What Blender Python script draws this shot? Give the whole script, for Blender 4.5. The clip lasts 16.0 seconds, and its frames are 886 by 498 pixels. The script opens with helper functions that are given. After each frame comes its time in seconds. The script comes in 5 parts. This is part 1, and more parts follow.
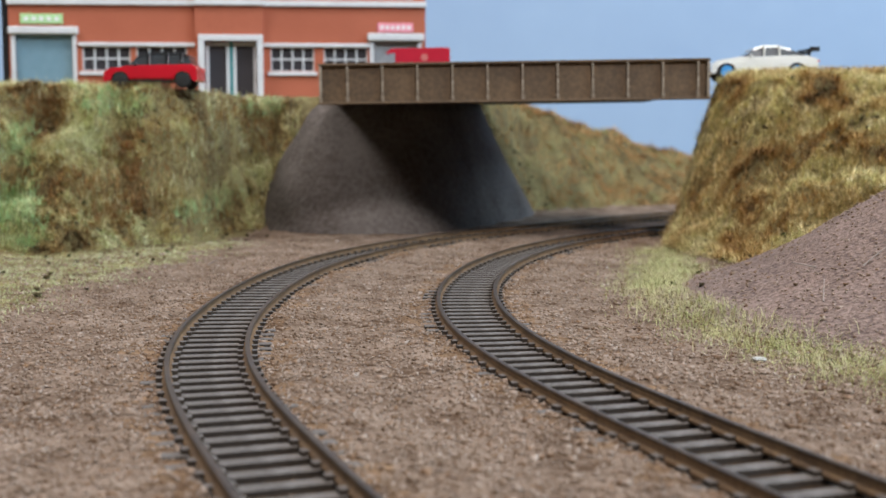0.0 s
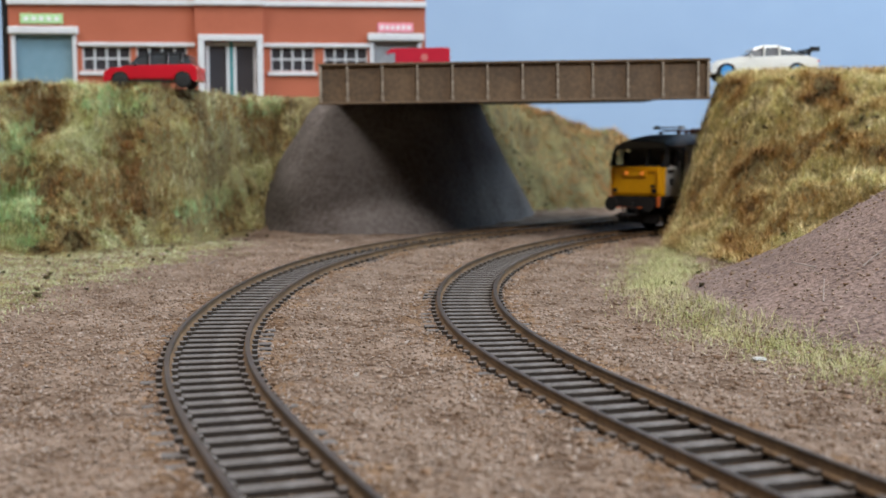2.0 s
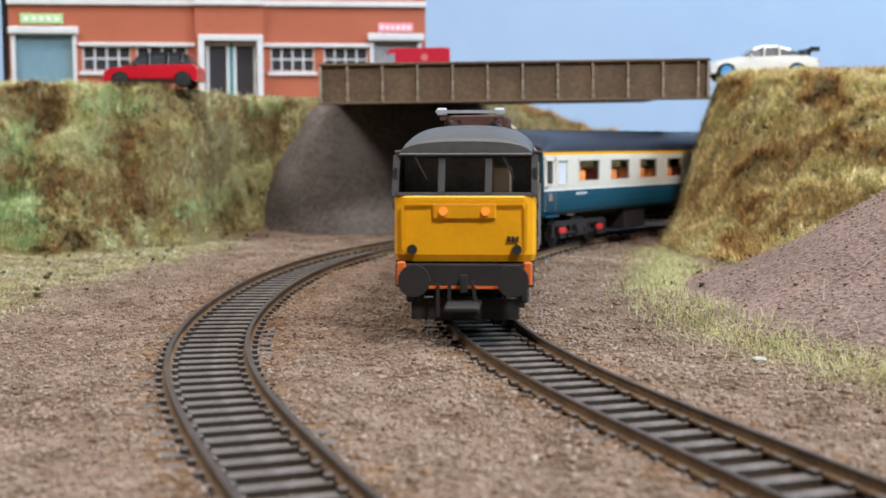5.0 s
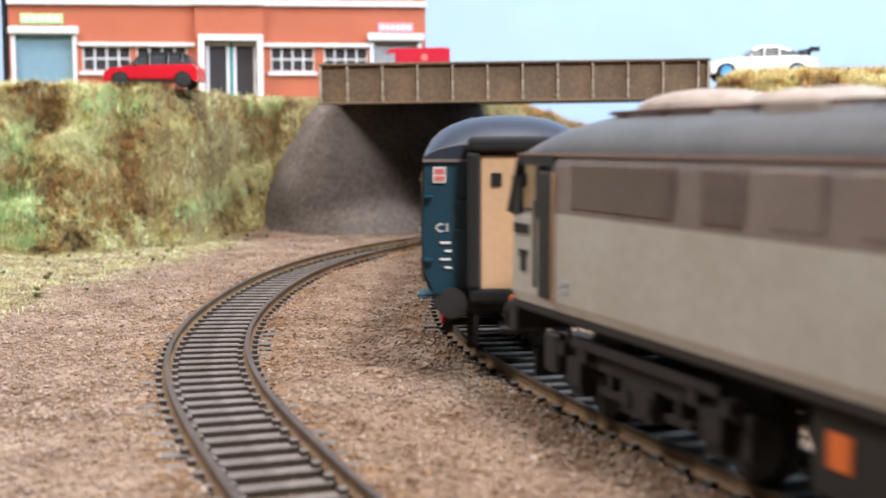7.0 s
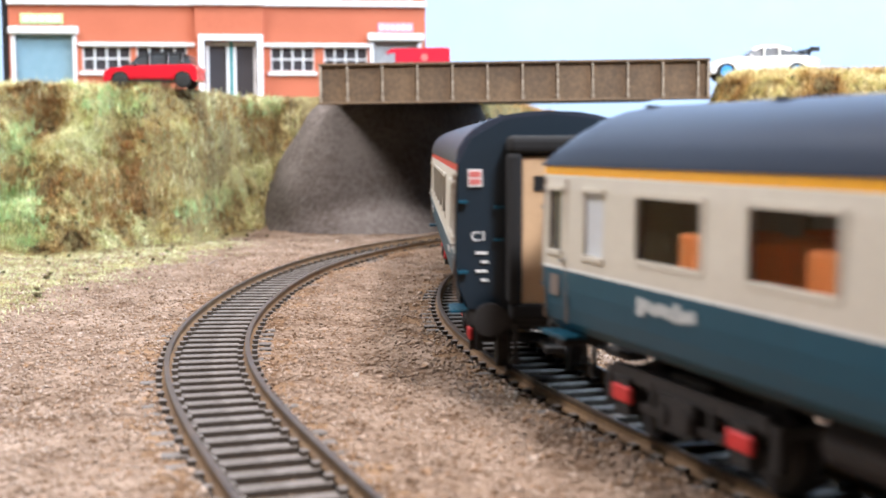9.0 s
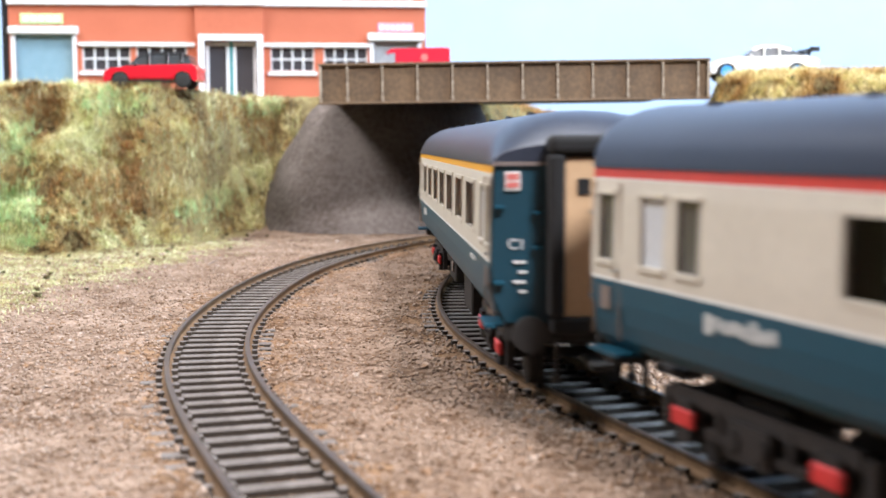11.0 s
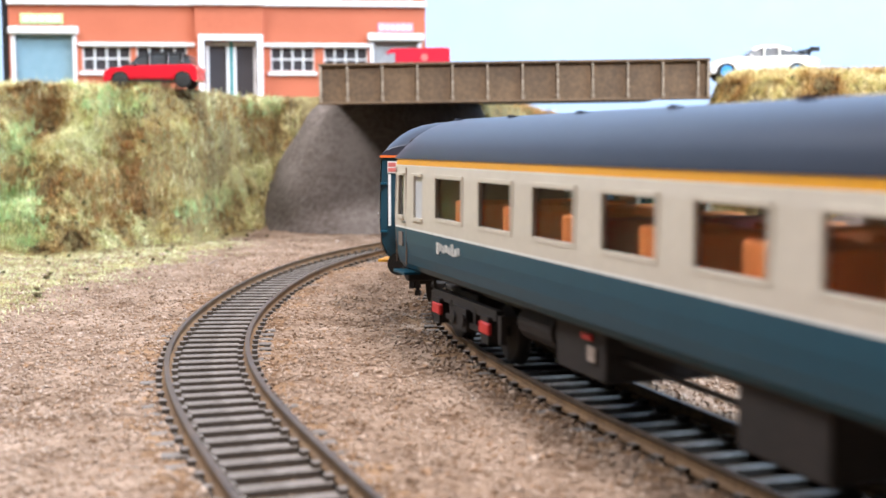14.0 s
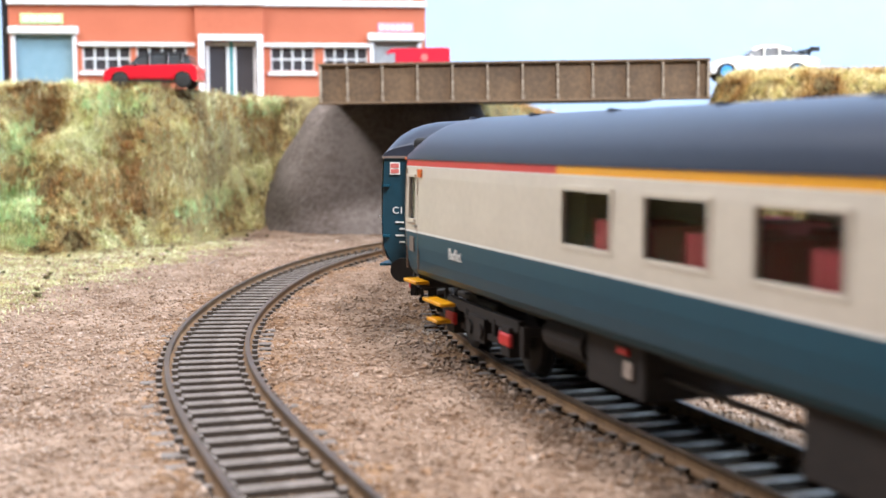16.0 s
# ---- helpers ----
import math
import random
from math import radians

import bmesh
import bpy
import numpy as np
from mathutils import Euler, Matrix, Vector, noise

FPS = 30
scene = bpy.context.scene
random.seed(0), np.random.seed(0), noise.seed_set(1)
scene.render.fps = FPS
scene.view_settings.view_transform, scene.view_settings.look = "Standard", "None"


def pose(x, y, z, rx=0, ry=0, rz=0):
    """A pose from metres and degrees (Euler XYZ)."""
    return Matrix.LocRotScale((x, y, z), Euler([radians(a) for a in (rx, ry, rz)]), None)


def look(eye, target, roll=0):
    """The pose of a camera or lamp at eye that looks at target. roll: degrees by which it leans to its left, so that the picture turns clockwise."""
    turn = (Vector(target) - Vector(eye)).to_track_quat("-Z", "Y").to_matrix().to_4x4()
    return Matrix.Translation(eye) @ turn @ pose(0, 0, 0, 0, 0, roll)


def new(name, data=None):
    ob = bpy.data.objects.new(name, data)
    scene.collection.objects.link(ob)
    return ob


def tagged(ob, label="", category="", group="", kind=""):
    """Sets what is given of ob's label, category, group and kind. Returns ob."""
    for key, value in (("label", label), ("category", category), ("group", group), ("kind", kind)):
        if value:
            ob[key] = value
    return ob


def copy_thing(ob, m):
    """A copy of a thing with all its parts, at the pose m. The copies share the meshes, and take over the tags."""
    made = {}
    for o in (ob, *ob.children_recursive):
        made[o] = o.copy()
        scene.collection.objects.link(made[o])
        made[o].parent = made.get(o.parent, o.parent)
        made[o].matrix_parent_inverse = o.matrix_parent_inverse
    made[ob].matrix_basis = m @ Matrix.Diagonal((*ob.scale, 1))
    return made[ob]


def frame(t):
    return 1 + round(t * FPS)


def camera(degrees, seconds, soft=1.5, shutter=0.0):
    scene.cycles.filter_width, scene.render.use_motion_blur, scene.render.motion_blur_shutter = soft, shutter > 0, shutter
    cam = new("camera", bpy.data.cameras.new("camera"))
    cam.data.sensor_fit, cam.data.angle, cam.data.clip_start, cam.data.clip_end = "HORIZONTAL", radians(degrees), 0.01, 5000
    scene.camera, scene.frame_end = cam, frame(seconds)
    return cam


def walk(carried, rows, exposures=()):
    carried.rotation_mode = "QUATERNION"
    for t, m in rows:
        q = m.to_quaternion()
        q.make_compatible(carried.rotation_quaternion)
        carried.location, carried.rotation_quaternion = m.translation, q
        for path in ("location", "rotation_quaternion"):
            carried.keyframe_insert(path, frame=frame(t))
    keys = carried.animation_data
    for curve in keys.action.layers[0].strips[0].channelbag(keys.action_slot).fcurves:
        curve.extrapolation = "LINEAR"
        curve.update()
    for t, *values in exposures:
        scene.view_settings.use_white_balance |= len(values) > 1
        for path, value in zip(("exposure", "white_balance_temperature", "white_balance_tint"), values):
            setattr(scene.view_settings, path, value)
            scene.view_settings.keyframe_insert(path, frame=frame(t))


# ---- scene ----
# ---------------------------------------------------------------- camera
H0 = 0.0458          # lens height over the rail tops
cam = camera(39.23, 16.0, soft=1.5, shutter=0.5)
cam.data.dof.use_dof, cam.data.dof.focus_distance, cam.data.dof.aperture_fstop = True, 0.33, 30.0
EYE = pose(0, 0, H0, 90 - 4.858, 0, 0) @ pose(0, 0, 0, 0, 0, -0.15)
walk(cam, [(0.0, EYE), (16.0, EYE)], exposures=[(0.0, 0.0, 6350, 10), (4.2, 0.1, 6350, 10), (6.3, 0.78, 6600, 13), (7.2, 0.98, 6500, 13), (9.2, 1.22, 6300, 13), (16.0, 1.22, 6300, 13)])

# ---------------------------------------------------------------- light
world = bpy.data.worlds.new("room_air")
scene.world = world
world.use_nodes = True
world.node_tree.nodes["Background"].inputs[0].default_value = (0.75, 0.85, 1.0, 1)
world.node_tree.nodes["Background"].inputs[1].default_value = 0.25


def lamp(name, eye, target, power, size, colour):
    data = bpy.data.lights.new(name, "AREA")
    data.energy, data.size, data.color = power, size, colour
    ob = new(name, data)
    ob.matrix_world = look(eye, target)
    return ob


lamp("window_light", (1.20, 0.25, 0.80), (0.0, 0.45, 0.02), 21, 0.7, (0.60, 0.81, 1.0))
lamp("front_lamp", (0.42, -0.50, 1.02), (0.0, 0.60, 0.03), 14.0, 0.20, (0.98, 0.97, 0.97))
lamp("left_lamp", (-0.70, 0.36, 0.88), (-0.04, 0.58, 0.03), 6.2, 0.25, (1.0, 0.98, 0.96))
lamp("ceiling_lamp", (0.05, 0.40, 1.60), (0.0, 0.5, 0.0), 10, 0.8, (1.0, 0.96, 0.90))






# ---------------------------------------------------------------- materials
def material(name, base, rough=0.7, metal=0.0, dark=None, scale=200.0, fine=1500.0, bump=0.0, spec=0.5, mix=0.5, detail=4.0):
    """A surface with two scales of variation; scales are per metre."""
    m = bpy.data.materials.new(name)
    m.use_nodes = True
    nt = m.node_tree
    b = nt.nodes["Principled BSDF"]
    b.inputs["Roughness"].default_value = rough
    b.inputs["Metallic"].default_value = metal
    b.inputs["Specular IOR Level"].default_value = spec
    if dark is None:
        dark = tuple(0.72 * c for c in base)
    tc = nt.nodes.new("ShaderNodeTexCoord")
    n1 = nt.nodes.new("ShaderNodeTexNoise")
    n2 = nt.nodes.new("ShaderNodeTexNoise")
    for n, s in ((n1, scale), (n2, fine)):
        n.inputs["Scale"].default_value = s
        n.inputs["Detail"].default_value = detail
        nt.links.new(tc.outputs["Object"], n.inputs["Vector"])
    add = nt.nodes.new("ShaderNodeMath")
    add.operation = "MULTIPLY_ADD"
    nt.links.new(n1.outputs["Fac"], add.inputs[0])
    add.inputs[1].default_value = mix
    mul = nt.nodes.new("ShaderNodeMath")
    mul.operation = "MULTIPLY"
    mul.inputs[1].default_value = 1 - mix
    nt.links.new(n2.outputs["Fac"], mul.inputs[0])
    nt.links.new(mul.outputs[0], add.inputs[2])
    ramp = nt.nodes.new("ShaderNodeValToRGB")
    ramp.color_ramp.elements[0].position, ramp.color_ramp.elements[1].position = 0.36, 0.62
    ramp.color_ramp.elements[0].color = (*dark, 1)
    ramp.color_ramp.elements[1].color = (*base, 1)
    nt.links.new(add.outputs[0], ramp.inputs[0])
    nt.links.new(ramp.outputs[0], b.inputs["Base Color"])
    if bump:
        bm_ = nt.nodes.new("ShaderNodeBump")
        bm_.inputs["Strength"].default_value = 0.8
        bm_.inputs["Distance"].default_value = bump
        nt.links.new(n2.outputs["Fac"], bm_.inputs["Height"])
        nt.links.new(bm_.outputs[0], b.inputs["Normal"])
    return m


def glossy(name, colour, rough=0.3, metal=0.0, coat=0.0):
    """Plain factory paint or plastic with faint mottling."""
    m = material(name, colour, rough, metal, dark=tuple(0.9 * c for c in colour), scale=60, fine=700)
    m.node_tree.nodes["Principled BSDF"].inputs["Coat Weight"].default_value = coat
    return m


def pieces(name, colours, rough=0.95, where=0.0, scale=25.0):
    """A loose stuff: each island takes a colour by chance, shifted by broad patches over the ground."""
    m = bpy.data.materials.new(name)
    m.use_nodes = True
    nt = m.node_tree
    b = nt.nodes["Principled BSDF"]
    b.inputs["Roughness"].default_value = rough
    b.inputs["Specular IOR Level"].default_value = 0.25
    geo, tc, n = nt.nodes.new("ShaderNodeNewGeometry"), nt.nodes.new("ShaderNodeTexCoord"), nt.nodes.new("ShaderNodeTexNoise")
    n.inputs["Scale"].default_value, n.inputs["Detail"].default_value = scale, 3.0
    nt.links.new(tc.outputs["Object"], n.inputs["Vector"])
    spread = nt.nodes.new("ShaderNodeMapRange")
    spread.inputs["From Min"].default_value, spread.inputs["From Max"].default_value = 0.33, 0.67
    nt.links.new(n.outputs["Fac"], spread.inputs["Value"])
    mixer = nt.nodes.new("ShaderNodeMix")
    mixer.inputs["Factor"].default_value = where
    nt.links.new(geo.outputs["Random Per Island"], mixer.inputs["A"])
    nt.links.new(spread.outputs["Result"], mixer.inputs["B"])
    ramp = nt.nodes.new("ShaderNodeValToRGB")
    el = ramp.color_ramp.elements
    while len(el) < len(colours):
        el.new(0.5)
    for i, c in enumerate(colours):
        el[i].position = i / (len(colours) - 1)
        el[i].color = (*c, 1)
    nt.links.new(mixer.outputs["Result"], ramp.inputs[0])
    nt.links.new(ramp.outputs[0], b.inputs["Base Color"])
    return m


M_DIRT = material("dirt", (0.295, 0.210, 0.156), 0.95, dark=(0.085, 0.046, 0.024), scale=75, fine=620, bump=0.0018, spec=0.2, mix=0.55)
M_STAIN = material("rust_stained_earth", (0.27, 0.165, 0.095), 0.95, dark=(0.075, 0.038, 0.018), scale=75, fine=620, bump=0.0018, spec=0.2, mix=0.55)
# Much darker brown for the strip between and under the rails.
M_BED = material("track_bed_dark", (0.062, 0.036, 0.019), 0.95, dark=(0.013, 0.008, 0.005), scale=120, fine=900, bump=0.0008, spec=0.2)
M_MOUND = material("mound_earth", (0.30, 0.21, 0.175), 0.95, dark=(0.11, 0.075, 0.063), scale=55, fine=800, bump=0.0012, spec=0.2, mix=0.3)
M_RAIL = material("rail_steel", (0.098, 0.064, 0.038), 0.42, 0.25, dark=(0.042, 0.027, 0.017), scale=90, fine=900)
M_RAILWEB = material("rail_web_rust", (0.20, 0.115, 0.052), 0.8, dark=(0.085, 0.046, 0.021), scale=90, fine=900)
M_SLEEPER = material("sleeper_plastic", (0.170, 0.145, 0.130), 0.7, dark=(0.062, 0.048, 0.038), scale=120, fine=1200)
# Sleeper sides: darker than the tops, shade put into the colour.
M_SLEEPERSIDE = material("sleeper_side_shade", (0.050, 0.034, 0.022), 0.85, dark=(0.018, 0.012, 0.008), scale=120, fine=1200)
M_GRASS = material("grass_earth", (0.26, 0.21, 0.09), 0.95, dark=(0.09, 0.06, 0.028), scale=35, fine=400, bump=0.0012, spec=0.2)
M_GIRDER = material("girder_paint", (0.150, 0.090, 0.045), 0.6, dark=(0.070, 0.042, 0.022), scale=45, fine=500)
M_STIFF = material("girder_worn", (0.40, 0.33, 0.25), 0.55, dark=(0.11, 0.07, 0.04), scale=120, fine=600)
M_ABUT = material("abutment_render", (0.150, 0.125, 0.112), 0.9, dark=(0.070, 0.052, 0.043), scale=30, fine=350, bump=0.0009)
M_BRICK = material("brick_card", (0.43, 0.118, 0.060), 0.8, dark=(0.37, 0.098, 0.048), scale=30, fine=900)
M_SKY = material("sky_paint", (0.365, 0.485, 0.66), 0.9, dark=(0.34, 0.455, 0.635), scale=2.5, fine=25)
M_WHITE = material("white_card", (0.66, 0.66, 0.67), 0.7, dark=(0.57, 0.57, 0.58), scale=80, fine=800)
M_SHUTTER = material("shutter_blue", (0.24, 0.39, 0.48), 0.55, dark=(0.21, 0.35, 0.43))
M_SHUTGREY = material("shutter_grey", (0.42, 0.43, 0.45), 0.6)
M_PANE = glossy("building_glass", (0.06, 0.055, 0.06), 0.15)
M_TEAL = glossy("teal_paint", (0.03, 0.22, 0.24), 0.5)
M_SIGNG = glossy("sign_green", (0.42, 0.66, 0.30), 0.6)
M_SIGNP = glossy("sign_pink", (0.80, 0.28, 0.34), 0.6)
M_TAR = material("tarmac", (0.10, 0.10, 0.10), 0.9, dark=(0.06, 0.06, 0.06), scale=60, fine=900, bump=0.0004)
M_YELLOW = glossy("warning_yellow", (0.80, 0.36, 0.0), 0.4)
M_LIGHTGREY = material("loco_light_grey", (0.45, 0.430, 0.385), 0.5, dark=(0.37, 0.340, 0.29), scale=60, fine=500)
M_MIDGREY = material("loco_dark_grey", (0.215, 0.170, 0.152), 0.5, dark=(0.165, 0.128, 0.112), scale=60, fine=500)
M_ROOFGREY = material("loco_roof", (0.095, 0.092, 0.092), 0.5, dark=(0.065, 0.062, 0.06), scale=60, fine=500)
M_RUST = material("roof_gear_rust", (0.115, 0.045, 0.03), 0.75, dark=(0.05, 0.022, 0.018), scale=150, fine=900)
M_CANVAS = material("roof_gear_beige", (0.36, 0.295, 0.25), 0.75, dark=(0.20, 0.155, 0.13), scale=150, fine=900)
M_BLUE = material("coach_blue", (0.009, 0.068, 0.108), 0.42, dark=(0.008, 0.06, 0.096), scale=60, fine=700, spec=0.3)
M_CREAM = glossy("coach_pale_grey", (0.64, 0.585, 0.50), 0.42)
M_LINE = glossy("lining_white", (0.80, 0.80, 0.78), 0.45)
M_STRIPE = glossy("stripe_yellow", (0.86, 0.40, 0.01), 0.4)
M_STRIPERED = glossy("stripe_red", (0.62, 0.05, 0.03), 0.4)
M_ROOF = material("coach_roof", (0.026, 0.032, 0.050), 0.38, dark=(0.020, 0.025, 0.040), scale=40, fine=700)
M_BLACK = material("chassis_black", (0.020, 0.017, 0.016), 0.65, dark=(0.014, 0.012, 0.011))
M_WALL = material("room_wall", (0.26, 0.26, 0.26), 0.9)
M_GUTTER = glossy("gutter_brown", (0.26, 0.17, 0.135), 0.5)
M_CHASSIS = material("chassis_brown", (0.020, 0.014, 0.012), 0.75, dark=(0.009, 0.007, 0.006), scale=150, fine=900)
M_RUBBER = glossy("gangway_rubber", (0.009, 0.008, 0.008), 0.9)
# Coach ends: blue darker than the sides, their weak light put into the colour.
M_NAVY = glossy("coach_end_navy", (0.007, 0.045, 0.070), 0.38)
M_NAVYSHADED = glossy("coach_end_shaded", (0.006, 0.016, 0.027), 0.42)
M_TAN = glossy("gangway_tan", (0.58, 0.38, 0.22), 0.55)
M_SEAT = glossy("seat_orange", (0.85, 0.24, 0.05), 0.7)
M_SEATRED = glossy("seat_red", (0.30, 0.025, 0.03), 0.7)
M_TABLE = glossy("table_pale", (0.55, 0.50, 0.44), 0.5)
M_INSIDE = glossy("coach_inside", (0.30, 0.20, 0.14), 0.7)
M_FROST = glossy("frosted_glass", (0.62, 0.64, 0.68), 0.35)
M_REDBOX = glossy("axlebox_red", (0.60, 0.03, 0.03), 0.5)
M_TAGRED = glossy("tag_red", (0.60, 0.16, 0.14), 0.5)
M_ORANGE = glossy("lining_orange", (0.75, 0.16, 0.03), 0.45)
M_SILVER = glossy("bare_metal", (0.5, 0.5, 0.5), 0.35, 0.8)
M_RED = glossy("car_red", (0.56, 0.012, 0.025), 0.25, 0.0, 0.5)
M_VAN = glossy("van_red", (0.50, 0.015, 0.035), 0.3, 0.0, 0.3)
M_CARWHITE = glossy("car_white", (0.80, 0.78, 0.74), 0.25, 0.0, 0.5)
M_CARBLACK = glossy("car_black", (0.02, 0.02, 0.022), 0.3)
M_CARGLASS = glossy("car_glass", (0.05, 0.055, 0.06), 0.08)
M_CARSILVER = glossy("car_pale_glass", (0.50, 0.52, 0.56), 0.12)
M_TYRE = glossy("tyre", (0.02, 0.02, 0.02), 0.7)
M_RIMBLUE = glossy("rim_blue", (0.06, 0.32, 0.70), 0.35)
M_GRIT = pieces("grit", [(0.060, 0.034, 0.018), (0.16, 0.092, 0.052), (0.28, 0.20, 0.148), (0.36, 0.27, 0.21), (0.23, 0.128, 0.068), (0.52, 0.44, 0.38)], where=0.45, scale=140)


def turf(name, scale, colours, rough=0.95):
    """Static grass: colour by patches of about two centimetres, each fibre a little lighter or darker."""
    m = bpy.data.materials.new(name)
    m.use_nodes = True
    nt = m.node_tree
    b = nt.nodes["Principled BSDF"]
    b.inputs["Roughness"].default_value = rough
    b.inputs["Specular IOR Level"].default_value = 0.2
    geo, tc, n = nt.nodes.new("ShaderNodeNewGeometry"), nt.nodes.new("ShaderNodeTexCoord"), nt.nodes.new("ShaderNodeTexNoise")
    n.inputs["Scale"].default_value, n.inputs["Detail"].default_value, n.inputs["Roughness"].default_value = scale, 3.5, 0.55
    nt.links.new(tc.outputs["Object"], n.inputs["Vector"])
    jit = nt.nodes.new("ShaderNodeMath")
    jit.operation = "MULTIPLY_ADD"
    jit.inputs[1].default_value = 0.09
    nt.links.new(geo.outputs["Random Per Island"], jit.inputs[0])
    nt.links.new(n.outputs["Fac"], jit.inputs[2])
    ramp = nt.nodes.new("ShaderNodeValToRGB")
    el = ramp.color_ramp.elements
    while len(el) < len(colours):
        el.new(0.5)
    for i, (pos, c) in enumerate(colours):
        el[i].position = pos
        el[i].color = (*c, 1)
    nt.links.new(jit.outputs[0], ramp.inputs[0])
    tone = nt.nodes.new("ShaderNodeHueSaturation")
    val = nt.nodes.new("ShaderNodeMapRange")
    val.inputs["To Min"].default_value, val.inputs["To Max"].default_value = 0.75, 1.2
    nt.links.new(geo.outputs["Random Per Island"], val.inputs["Value"])
    nt.links.new(val.outputs["Result"], tone.inputs["Value"])
    nt.links.new(ramp.outputs[0], tone.inputs["Color"])
    nt.links.new(tone.outputs[0], b.inputs["Base Color"])
    return m


M_TURF = turf("bank_turf", 44.0, [(0.41, (0.10, 0.055, 0.022)), (0.46, (0.42, 0.24, 0.09)), (0.51, (0.50, 0.42, 0.17)), (0.56, (0.84, 0.75, 0.45)), (0.61, (0.46, 0.47, 0.18)), (0.68, (0.80, 0.80, 0.50))])
M_HILLTURF = turf("hill_turf", 44.0, [(0.40, (0.13, 0.07, 0.028)), (0.45, (0.56, 0.33, 0.13)), (0.51, (0.44, 0.32, 0.12)), (0.57, (0.82, 0.65, 0.36)), (0.62, (0.52, 0.48, 0.18)), (0.69, (0.82, 0.70, 0.42))])
M_FARTURF = turf("far_turf", 40.0, [(0.40, (0.14, 0.075, 0.03)), (0.46, (0.56, 0.29, 0.11)), (0.52, (0.56, 0.38, 0.17)), (0.58, (0.54, 0.26, 0.10)), (0.66, (0.42, 0.42, 0.19))])
M_BLADEPALE = pieces("straw_fibre", [(0.62, 0.55, 0.32), (0.80, 0.75, 0.52), (0.50, 0.53, 0.26), (0.72, 0.64, 0.38)], where=0.4, scale=90)
M_BLADERUST = pieces("dead_fibre", [(0.10, 0.05, 0.020), (0.46, 0.23, 0.085), (0.28, 0.15, 0.06), (0.58, 0.35, 0.15)], where=0.4, scale=90)
M_MOSS = pieces("moss_fibre", [(0.30, 0.50, 0.22), (0.42, 0.66, 0.36), (0.56, 0.62, 0.34), (0.36, 0.54, 0.26)], where=0.4, scale=60)
M_BLADEGREEN = pieces("meadow_fibre", [(0.44, 0.35, 0.18), (0.38, 0.45, 0.19), (0.64, 0.60, 0.38), (0.42, 0.53, 0.26)], where=0.5, scale=25)
M_VERGE = pieces("verge_fibre", [(0.34, 0.27, 0.12), (0.36, 0.38, 0.15), (0.58, 0.51, 0.29), (0.31, 0.32, 0.12)], where=0.55, scale=40)
M_CHIP = glossy("stone_pale", (0.45, 0.43, 0.40), 0.8)
M_CRUMB = pieces("foliage_crumb", [(0.028, 0.018, 0.010), (0.07, 0.05, 0.02), (0.055, 0.06, 0.02), (0.12, 0.075, 0.035)], where=0.2)


def clear_glass(name):
    m = bpy.data.materials.new(name)
    m.use_nodes = True
    b = m.node_tree.nodes["Principled BSDF"]
    b.inputs["Base Color"].default_value = (0.62, 0.64, 0.64, 1)
    b.inputs["Roughness"].default_value = 0.03
    b.inputs["Transmission Weight"].default_value = 1.0
    b.inputs["IOR"].default_value = 1.1
    return m


M_GLASS = clear_glass("window_glass")


def glowing(name, colour, power):
    m = bpy.data.materials.new(name)
    m.use_nodes = True
    b = m.node_tree.nodes["Principled BSDF"]
    b.inputs["Base Color"].default_value = (*colour, 1)
    b.inputs["Emission Color"].default_value = (*colour, 1)
    b.inputs["Emission Strength"].default_value = power
    return m


M_LAMP = glowing("marker_lamp_amber", (1.0, 0.30, 0.04), 0.30)


# ---------------------------------------------------------------- mesh helpers
def mesh_of(name, bm, mat, smooth=False):
    me = bpy.data.meshes.new(name)
    bm.to_mesh(me)
    bm.free()
    for m in (mat if isinstance(mat, (list, tuple)) else [mat]):
        me.materials.append(m)
    if smooth:
        me.polygons.foreach_set("use_smooth", [True] * len(me.polygons))
    return me


def part(name, bm, mat, parent=None, label="", smooth=False, m=None):
    ob = new(name, mesh_of(name, bm, mat, smooth))
    if parent is not None:
        ob.parent = parent
    if m is not None:
        ob.matrix_basis = m
    return tagged(ob, label)


def add_box(bm, c, s, m=None, mi=0):
    """A box of size s about c, put through the pose m."""
    g = bmesh.ops.create_cube(bm, size=1.0, matrix=(m or Matrix()) @ Matrix.LocRotScale(c, None, s))
    for f in {f for v in g["verts"] for f in v.link_faces}:
        f.material_index = mi
    return g["verts"]


def box_bm(c, s, bevel=0.0, seg=1):
    bm = bmesh.new()
    add_box(bm, c, s)
    if bevel:
        bmesh.ops.bevel(bm, geom=bm.edges[:], offset=bevel, segments=seg, affect="EDGES", profile=0.5)
    return bm


def smooth01(t):
    t = np.clip(t, 0, 1)
    return t * t * (3 - 2 * t)


# ---------------------------------------------------------------- the two tracks in plan
def plan(x0, y0, heading, bends, length, after, first=-1.6, last=3.3, step=0.002):
    """Centre line from its curvature at even steps of length; straight before, a last bend to due east behind the hill."""
    s = np.arange(first, last, step)
    k = np.interp(s, np.linspace(0, length, len(bends)), bends)
    k[s < 0] = 0
    i0 = int(np.searchsorted(s, 0))
    k[s > length] = np.interp(s[s > length], [length, length + 0.05, length + after, length + after + 0.05], [bends[-1], 0.0, 0.0, -2.4])
    th = np.cumsum(k) * step
    th += heading - th[i0]
    stop = int(np.argmax((th < 0) & (s > length)))
    th[stop:] = 0
    x, y = np.cumsum(np.cos(th)) * step, np.cumsum(np.sin(th)) * step
    return s, x + x0 - x[i0], y + y0 - y[i0], th
